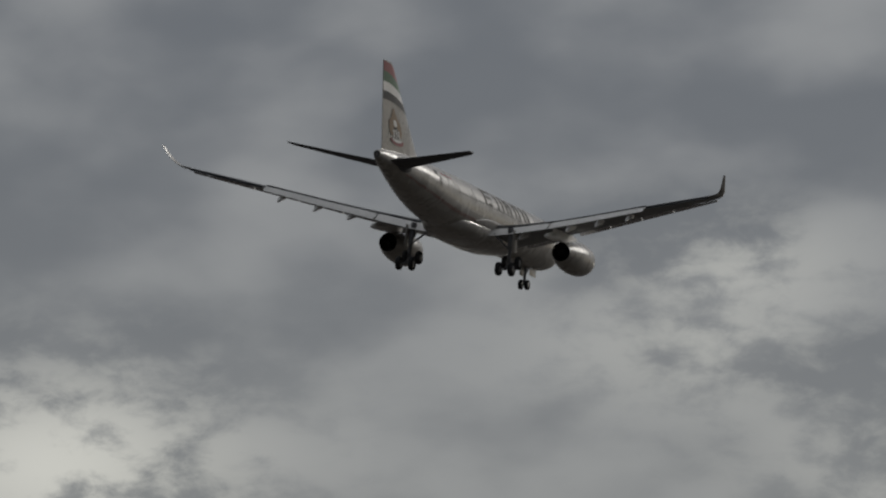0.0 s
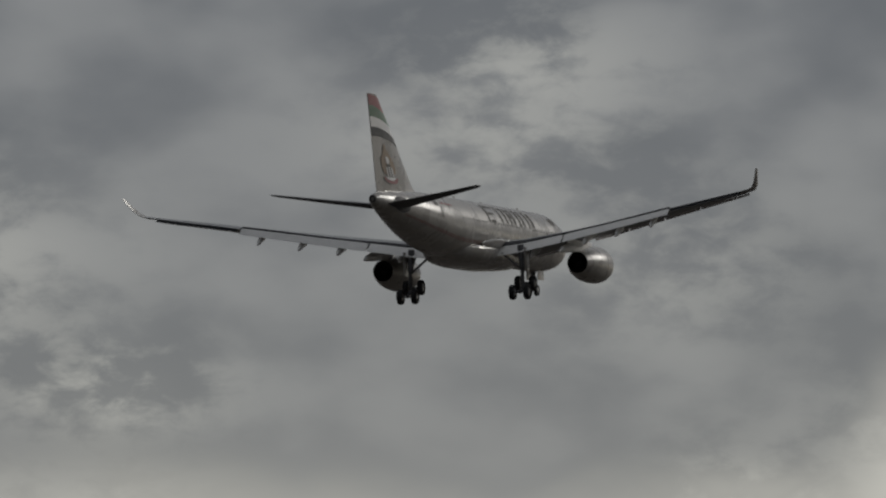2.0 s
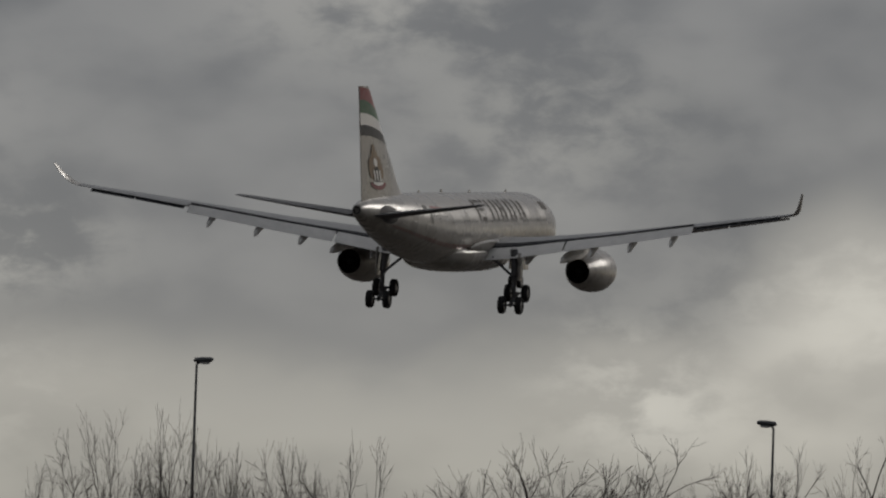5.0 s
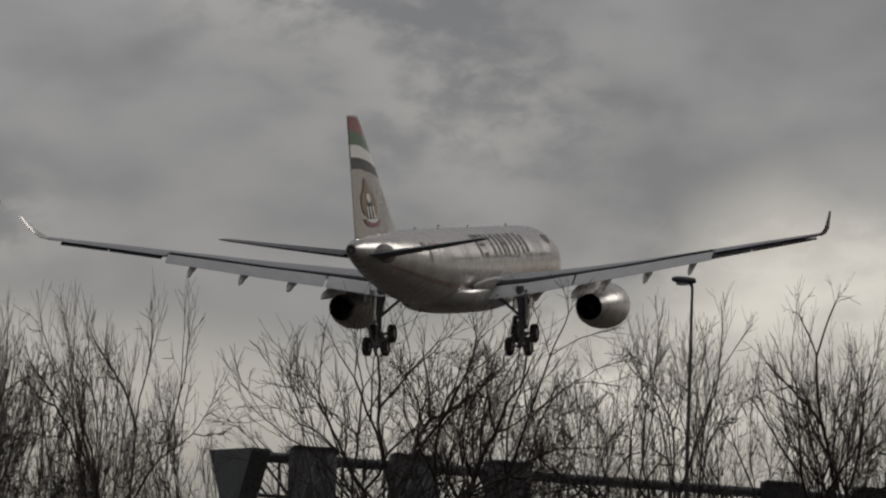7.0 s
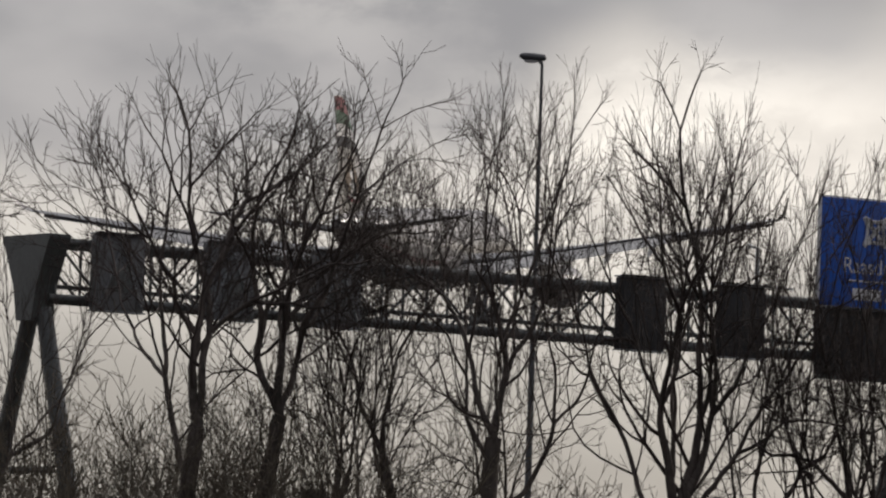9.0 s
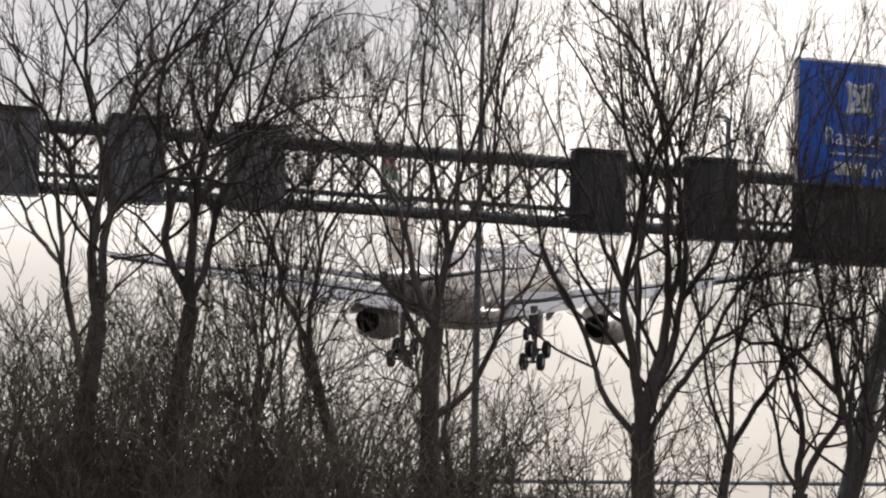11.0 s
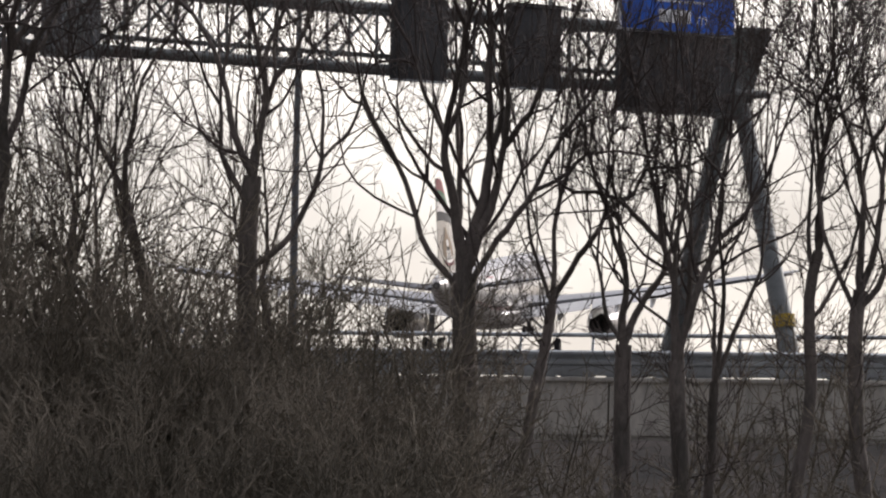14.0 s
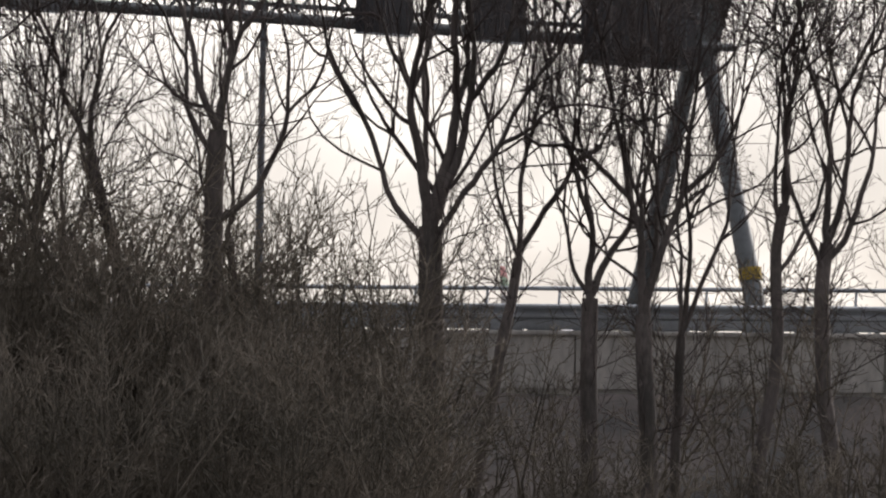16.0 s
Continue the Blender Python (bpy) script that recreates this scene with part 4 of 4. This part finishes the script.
def limb(rng, stout, fine, p, d, length, r, level, last, shoots, bend=0.05):
    """A bough that forks again and again, with shoots along it."""
    pts, radii = bough(rng, p, d, length, r, max(r * 0.74, 0.010), 8 if level < 2 else 4, 0.13 if level < 2 else 0.12, bend)
    (stout if level < 2 else fine).add(pts, radii, (8, 6, 5, 4, 3, 3)[level])
    for k in range(min(shoots, 1) + (level > 1) * max(shoots - 1, 0) + (level == last)):
        i = int(rng.uniform(1, len(pts) - 0.01))
        way = side_way(rng, pts[i] - pts[i - 1], radians(rng.uniform(30, 62)), rng.uniform(0, 6.28))
        twig(rng, fine, pts[i], way + np.array((0, 0, 0.12)), rng.uniform(0.5, 1.25), 0.0115, 2)
    az = rng.uniform(0, 6.28)
    # side boughs along the way
    for k in range((2, 1, 0, 0, 0, 0)[level]):
        i = int(rng.uniform(2, len(pts) - 1))
        az += 2.2
        limb(rng, stout, fine, pts[i], side_way(rng, pts[i] - pts[i - 1], radians(rng.uniform(34, 58)), az), length * rng.uniform(0.5, 0.8), max(radii[i] * 0.45, 0.011), min(last, level + 2), last, shoots, 0.06)
    d = pts[-1] - pts[-2]
    if level == last:
        for k in range(3):
            twig(rng, fine, pts[-1], side_way(rng, d, radians(rng.uniform(4, 32)), az + k * 2.1), rng.uniform(0.6, 1.4), 0.0115, 2)
        return
    arms = ((rng.uniform(8, 20), 0.86, 0.80), (rng.uniform(26, 42), 0.76, 0.64))
    if rng.uniform() < 0.34:
        arms += ((rng.uniform(32, 50), 0.66, 0.5),)
    for k, (ang, share, thin) in enumerate(arms):
        limb(rng, stout, fine, pts[-1], side_way(rng, d, radians(ang), az + k * (3.14 if len(arms) == 2 else 2.1)), length * share * rng.uniform(0.85, 1.15), max(radii[-1] * thin / 0.80, 0.009), level + 1, last, shoots, 0.045)


def bare_tree(x, y, top, fork, radius, boughs, half_width, lean, last, shoots, seed, label):
    """A trunk that splits at the fork; boughs are (height, degrees from upright to the right, share of the trunk's thickness)."""
    rng = np.random.default_rng(seed)
    z0 = ground_height(x, y) - 0.1
    top, fork = top - z0, max(fork - z0, 1.2)
    tree = thing("bare_tree", pose(x, y, z0), label, "tree", "bare trees along the motorway")
    trunk, stout, fine = Wood(), Wood(), Wood()
    segs = 14
    tp, _ = bough(rng, (0, 0, 0), (lean[0], lean[1], 1), fork * 1.02, 1, 1, segs, 0.035 if radius > 0.17 else 0.06, 0.05)
    at = np.linspace(0, 1, segs + 1)
    tr = radius * (1.12 - 0.2 * at)
    tr[0] *= 1.4
    trunk.add(tp, tr, 12)
    az = rng.uniform(0, 6.28)
    for h, deg, share in boughs:
        h = h - z0
        i = min(segs, max(2, int(round(h / fork * segs))))
        a = radians(deg)
        d = np.array((math.sin(a), 0.42 * math.sin(az) * max(0.45, abs(math.sin(a))), math.cos(a)))
        az += 2.4
        limb(rng, stout, fine, tp[i], d, (top - tp[i][2]) * 0.235 * rng.uniform(0.92, 1.08) * (1 + 0.25 * abs(math.sin(a))), radius * share, 0, last, shoots, 0.035 + 0.05 * abs(math.sin(a)))
    # bring the crown to its height and breadth
    pts = np.concatenate(fine.v)
    hi = np.percentile(pts[:, 2], 99.6)
    root = tp[-1][2]
    up = (top - root) / max(hi - root, 0.5)
    reach = np.percentile(np.abs(pts[:, 0] - tp[-1][0]), 93)
    wide = min(1.9, max(0.6, half_width / reach))
    drift = float(np.median(pts[pts[:, 2] > root][:, 0])) - tp[-1][0]
    for wood in (stout, fine):
        for v in wood.v:
            over = v[:, 2] > root
            v[over, 2] = root + (v[over, 2] - root) * up
            k = 1 + (wide - 1) * np.clip((v[:, 2] - root * 0.8) / (0.5 * (top - root)), 0, 1)
            s = np.clip((v[:, 2] - root) / (0.6 * (top - root)), 0, 1)
            v[:, 0] = tp[-1][0] + (v[:, 0] - tp[-1][0] - drift * 0.8 * s) * k
    # thin shoots on the trunk below the fork
    for k in range(10 + 6 * shoots):
        i = int(rng.uniform(segs * 0.4, segs))
        way = side_way(rng, np.array((0, 0, 1.0)), radians(rng.uniform(40, 70)), rng.uniform(0, 6.28))
        lp, lr = bough(rng, tp[i], way, rng.uniform(0.7, 2.4), 0.018, 0.008, 6, 0.14, 0.09)
        fine.add(lp, lr, 4)
        for j in range(2, 7):
            twig(rng, fine, lp[j], side_way(rng, lp[j] - lp[j - 1], radians(rng.uniform(25, 55)), rng.uniform(0, 6.28)), rng.uniform(0.4, 0.9), 0.010, 2)
    part_woods = [("trunk", trunk, BARK)] + ([("bough_frame", stout, BARK)] if stout.v else []) + [("crown", fine, TWIG)]
    for name, wood, mat in part_woods:
        o = new(name, wood.mesh(name, mat))
        o.parent = tree
    return tree


TREES = (
    # x, y, top and fork above the field, trunk radius, boughs, half width, lean, forkings, shoots
    (-27.6, 153, 17.4, 6.0, 0.20, ((5.6, -30, 0.5), (6, -8, 0.6), (6, 10, 0.6), (5.8, 32, 0.5)), 2.6, (-0.02, 0), 4, 2),
    (-25.2, 151, 18.0, 5.5, 0.19, ((5.2, -26, 0.5), (5.5, -4, 0.6), (5.5, 16, 0.6), (5.2, 34, 0.5)), 2.4, (0.0, 0), 4, 2),
    (-22.9, 152, 18.4, 7.0, 0.22, ((6.4, -30, 0.5), (7, -10, 0.6), (7, 8, 0.6), (6.6, 28, 0.5)), 2.3, (0.0, 0), 4, 2),
    (-20.6, 153, 16.2, 6.0, 0.18, ((5.6, -25, 0.5), (6, -6, 0.6), (6, 14, 0.6), (5.7, 30, 0.5)), 2.2, (0.0, 0), 4, 3),
    (-18.7, 151, 16.1, 5.0, 0.14, ((4.7, -25, 0.6), (5, -6, 0.7), (5, 8, 0.7), (5, 24, 0.6)), 1.9, (0.0, 0), 4, 3),
    (-16.9, 152, 18.1, 9.0, 0.16, ((8.0, -24, 0.5), (9, 0, 0.7), (8.8, 18, 0.55)), 1.2, (0.0, 0), 3, 2),
    (-15.3, 152.5, 15.8, 6.0, 0.12, ((5.6, -24, 0.6), (6, 2, 0.7), (6, 24, 0.6)), 1.2, (0.0, 0), 3, 3),
    (-9.75, 151.5, 17.9, 9.0, 0.22, ((8.0, -36, 0.42), (9, -18, 0.62), (9, 6, 0.55)), 3.8, (-0.07, 0), 4, 0),
    (-8.35, 152, 18.1, 9.4, 0.20, ((9.4, -8, 0.6), (9.4, 8, 0.62), (9.2, 28, 0.45)), 3.6, (0.0, 0), 4, 0),
    (-6.3, 153, 13.4, 7.0, 0.11, ((7.2, -24, 0.6), (7.6, 4, 0.7), (7.4, 26, 0.55)), 1.3, (0.02, 0), 3, 0),
    (-2.35, 152, 18.0, 9.0, 0.22, ((8.2, -38, 0.36), (9, -20, 0.52), (9, -2, 0.6), (9, 20, 0.52), (7.2, 50, 0.36)), 2.6, (0.0, 0), 4, 0),
    (-1.3, 153, 14.2, 7.0, 0.09, ((6.6, -20, 0.6), (7, 6, 0.7), (7, 26, 0.5)), 1.0, (0.02, 0), 3, 0),
    (2.40, 152, 18.2, 7.1, 0.28, ((6.4, -40, 0.30), (6.8, -26, 0.40), (7.1, -10, 0.56), (7.1, 6, 0.64), (7.1, 34, 0.5), (6.7, 24, 0.30)), 3.2, (0.0, 0), 4, 1),
    (2.95, 151.6, 15.6, 6.6, 0.12, ((6.2, 18, 0.7), (6.6, 34, 0.6), (6.5, -8, 0.5)), 1.6, (0.05, 0), 3, 1),
    (5.65, 152, 13.6, 5.7, 0.19, ((5.7, -3, 0.62), (5.6, 30, 0.55), (5.7, -28, 0.34)), 1.5, (-0.01, 0), 4, 0),
    (6.75, 152, 16.2, 5.4, 0.19, ((5.0, -12, 0.5), (5.4, 2, 0.62), (5.4, 12, 0.6), (5.2, 24, 0.5)), 2.1, (0.02, 0), 4, 0),
    (7.5, 153, 15.2, 5.0, 0.11, ((4.8, 0, 0.6), (5, 14, 0.7), (5, 28, 0.6)), 1.5, (0.03, 0), 3, 1),
    (9, 152, 17.0, 7.8, 0.13, ((7.2, -20, 0.5), (7.8, 4, 0.7), (7.8, 22, 0.6), (6.4, 38, 0.4)), 1.8, (0.02, 0), 4, 1),
    (10.85, 152, 16.6, 7.0, 0.17, ((6.2, -24, 0.4), (7, -4, 0.66), (7, 16, 0.6), (6.4, 36, 0.5)), 1.7, (0.0, 0), 4, 1),
    (-3.45, 153.2, 16.4, 8.7, 0.14, ((8.0, -46, 0.45), (8.7, -24, 0.62), (8.7, 4, 0.66)), 2.0, (0.0, 0), 4, 0),
    (-5.2, 151.2, 12.6, 6.4, 0.10, ((6, -28, 0.6), (6.4, 4, 0.7), (6.2, 30, 0.6)), 1.5, (0.02, 0), 3, 2),
    (12.9, 152.5, 17.4, 7.7, 0.18, ((7, -22, 0.5), (7.7, -2, 0.66), (7.6, 22, 0.55)), 2.2, (0.0, 0), 4, 1),
)
for seed, (x, y, top, fork, rad, boughs, half_width, lean, last, shoots) in enumerate(TREES):
    bare_tree(x, y, top, fork, rad, boughs, half_width, lean, last, shoots, 100 + seed,
              "stout bare tree with a wide forking crown in winter" if rad > 0.18 else "slender bare tree with upright twigs in winter")


def shrub(x, y, height, stems, width, seed):
    rng = np.random.default_rng(seed)
    z0 = ground_height(x, y) - 0.08
    height = max(height - z0 + 0.3, 0.9)
    s = thing("leafless_shrub", pose(x, y, z0), "dense leafless shrub with tangled brown stems on the bank", "shrub", "shrubs on the bank")
    wood, fine_wood = Wood(), Wood()
    for k in range(stems):
        a = rng.uniform(0, 6.28)
        rr = rng.uniform(0, 0.6)
        ln = height * rng.uniform(0.55, 1.05)
        d = (math.cos(a) * width * rng.uniform(0.1, 1), math.sin(a) * width * rng.uniform(0.1, 0.8), 1)
        p, r = bough(rng, (rr * math.cos(a), rr * math.sin(a), 0), d, ln, 0.018 + 0.004 * height, 0.009, 9, 0.12, 0.015)
        wood.add(p, r, 5)
        offshoots(rng, fine_wood, p, r, 1, ((0, 0, 0, 0), (11, 0.35, 52, 0.25), (5, 0.5, 48, 0.12)), ln)
    for name, wd_ in (("stem_clump", wood), ("twig_clump", fine_wood)):
        o = new(name, wd_.mesh(name, BRUSH))
        o.parent = s
    return s


rs_ = random.Random(5)
SHRUBS = [(-15.5 + 0.75 * k + rs_.uniform(-0.4, 0.4), rs_.uniform(148.5, 155.5), rs_.uniform(8.8, 10.6) if k < 15 else rs_.uniform(6.6, 8.0), (30 if k > 7 else 24) if k < 16 else 14, 0.72) for k in range(18)]
SHRUBS += [(-12.0 + 0.95 * k, rs_.uniform(139.8, 145.5), rs_.uniform(3.6, 5.2), 12, 0.6) for k in range(15)]
SHRUBS += [(-11.5 + 1.3 * k, rs_.uniform(147, 150), rs_.uniform(5.0, 7.0), 13, 0.55) for k in range(9)]
SHRUBS += [(x, rs_.uniform(149, 154), rs_.uniform(6.4, 8.4), 16, 0.42) for x in (-2.6, -1.6, -0.7, 0.3, 1.3)]
SHRUBS += [(x, rs_.uniform(152, 155), rs_.uniform(5.6, 6.8), 6, 0.5) for x in (4.4, 6.9, 9.4, 11.6)]
SHRUBS += [(2.2 + 1.2 * k + rs_.uniform(-0.4, 0.4), rs_.uniform(145, 151), rs_.uniform(2.6, 4.0), 9, 0.6) for k in range(10)]
SHRUBS += [(-12.5 + 0.9 * k + rs_.uniform(-0.4, 0.4), rs_.uniform(144, 149), rs_.uniform(3.8, 5.4), 11, 0.7) for k in range(16)]
for k, (x, y, h, n, wd) in enumerate(SHRUBS):
    shrub(x, y, h, n, wd, 300 + k)


def bramble_cover():
    """Low tangle over the bank, beyond counting."""
    rng = np.random.default_rng(77)
    for x0, x1, count, hmax in ((-30, -13, 1500, 1.6), (-13, 2, 3500, 1.7), (2, 14, 2500, 0.75)):
        wood = Wood()
        for k in range(count):
            x, y = rng.uniform(x0, x1), rng.uniform(139, 162)
            if (Vector((x, y, 0)) - EDGE).dot(ROAD_SIDE) > -0.5:
                continue
            top = hmax if x < 1 else hmax * min(1, max(0.3, (161.5 - 0.47 * x - y) / 6))
            p, r = bough(rng, (x, y, ground_height(x, y) - 0.05), (rng.normal(0, 0.5), rng.normal(0, 0.5), 1), rng.uniform(0.3, 1) * top, 0.014, 0.007, 4, 0.22, -0.05)
            wood.add(p, r, 3)
        o = new("bramble_thicket", wood.mesh("bramble_thicket", BRUSH))
        tagged(o, "low brown bramble tangle covering the bank", "brambles", kind="stuff")


bramble_cover()


# ---- cars on the motorway ----
def car_paint(name, colour):
    return material(name, colour, 0.3, 0.1, vary=0.08, scale=0.8, coat=0.6)


def build_car(name_label, paint, length=4.4, roof=1.46):
    car = thing("car", road_pose(0, 3.0, DECK_Z), name_label, "car", "cars passing on the motorway")
    hl = length / 2
    # sections along the car: x, half width low, half width high, belt height
    body = []
    for x, hw, zt in ((-hl, 0.70, 0.78), (-hl + 0.12, 0.82, 0.92), (-hl + 0.8, 0.88, 0.97), (0.0, 0.89, 0.95), (hl - 1.3, 0.88, 0.93), (hl - 0.5, 0.83, 0.80), (hl - 0.1, 0.74, 0.66), (hl, 0.62, 0.55)):
        body.append([(x, -hw, 0.28), (x, -hw * 1.02, 0.55), (x, -hw * 0.96, zt), (x, hw * 0.96, zt), (x, hw * 1.02, 0.55), (x, hw, 0.28)])
    part("body", loft(body), paint, car)
    cab = []
    for x, hw, z0, zt in ((-hl + 0.25, 0.70, 0.93, 0.98), (-hl + 0.8, 0.66, 0.95, roof - 0.22), (-hl + 1.2, 0.64, 0.95, roof - 0.08), (-hl + 1.8, 0.62, 0.95, roof), (0.15, 0.62, 0.95, roof - 0.03), (0.6, 0.64, 0.94, roof - 0.16), (1.0, 0.66, 0.93, 1.16), (1.45, 0.68, 0.90, 0.93)):
        cab.append([(x, -hw - 0.12, z0 - 0.04), (x, -hw, zt), (x, hw, zt), (x, hw + 0.12, z0 - 0.04)])
    part("cabin_glass", loft(cab), CAR_GLASS, car, "tinted car windows")
    part("roof", loft([[(x, -0.60, z), (x, -0.5, z + 0.03), (x, 0.5, z + 0.03), (x, 0.60, z)] for x, z in ((-hl + 0.85, roof - 0.19), (-hl + 1.2, roof - 0.075), (-hl + 1.8, roof + 0.005), (0.15, roof - 0.025), (0.55, roof - 0.14))]), paint, car)
    for x in (-hl + 0.75, -0.35, 1.05):
        for sy in (-1, 1):
            part("pillar", tube([(x, 0.765 * sy, 0.93), (x - (0.42 if x > 0.5 else -0.1), 0.66 * sy, roof - (0.14 if abs(x) > 0.5 else 0.05))], 0.04, 6), paint, car)
    for sy in (-1, 1):
        part("tail_lamp", box(-hl - 0.02, -hl + 0.1, 0.55 * sy - 0.12, 0.55 * sy + 0.12, 0.70, 0.84, 0.02), RED, car, "red tail lamp")
        part("headlamp", box(hl - 0.22, hl - 0.08, 0.58 * sy - 0.12, 0.58 * sy + 0.12, 0.56, 0.68, 0.02), GALV, car, "clear headlamp")
        for x in (-hl + 0.85, hl - 0.85):
            wh = new("wheel", TYRE)
            wh.parent = car
            wh.matrix_local = pose(x, 0.78 * sy, 0.31, 0, 0, 90) @ Matrix.Scale(0.43, 4)
            r = new("rim", RIM)
            r.parent = wh
    return car


TEAL_CAR = build_car("teal hatchback driving along the motorway deck", car_paint("teal_car_paint", (0.17, 0.38, 0.40)), 4.6, 1.55)
SILVER_CAR = build_car("silver car driving along the motorway deck", car_paint("silver_car_paint", (0.50, 0.51, 0.52)), 4.6, 1.62)
GREEN_CAR = build_car("dark green car driving along the far side of the motorway deck", car_paint("green_car_paint", (0.03, 0.09, 0.07)), 4.5, 1.50)
RED_CAR = build_car("red car driving along the motorway deck", car_paint("red_car_paint", (0.30, 0.02, 0.025)), 4.2, 1.42)


def motions():
    walk(airliner, [(t, tilt_pose(x, y, z, h, p, b)) for t, x, y, z, h, p, b in FLIGHT])
    # cars at an even speed: seconds, place along the deck then, metres per second
    for car, lane, t0, u0, speed in ((TEAL_CAR, 3.0, 13.5, 4.6, 31.0), (SILVER_CAR, 3.0, 14.6, 4.4, 34.0), (RED_CAR, 3.0, 15.0, 11.2, 31.0)):
        walk(car, [(k * 0.5, road_pose(u0 + speed * (k * 0.5 - t0), lane, DECK_Z)) for k in range(33)])
    walk(GREEN_CAR, [(k * 0.5, road_pose(0.6 - 34.0 * (k * 0.5 - 12.0), 13.0, DECK_Z) @ pose(0, 0, 0, 0, 0, 180)) for k in range(33)])


motions()
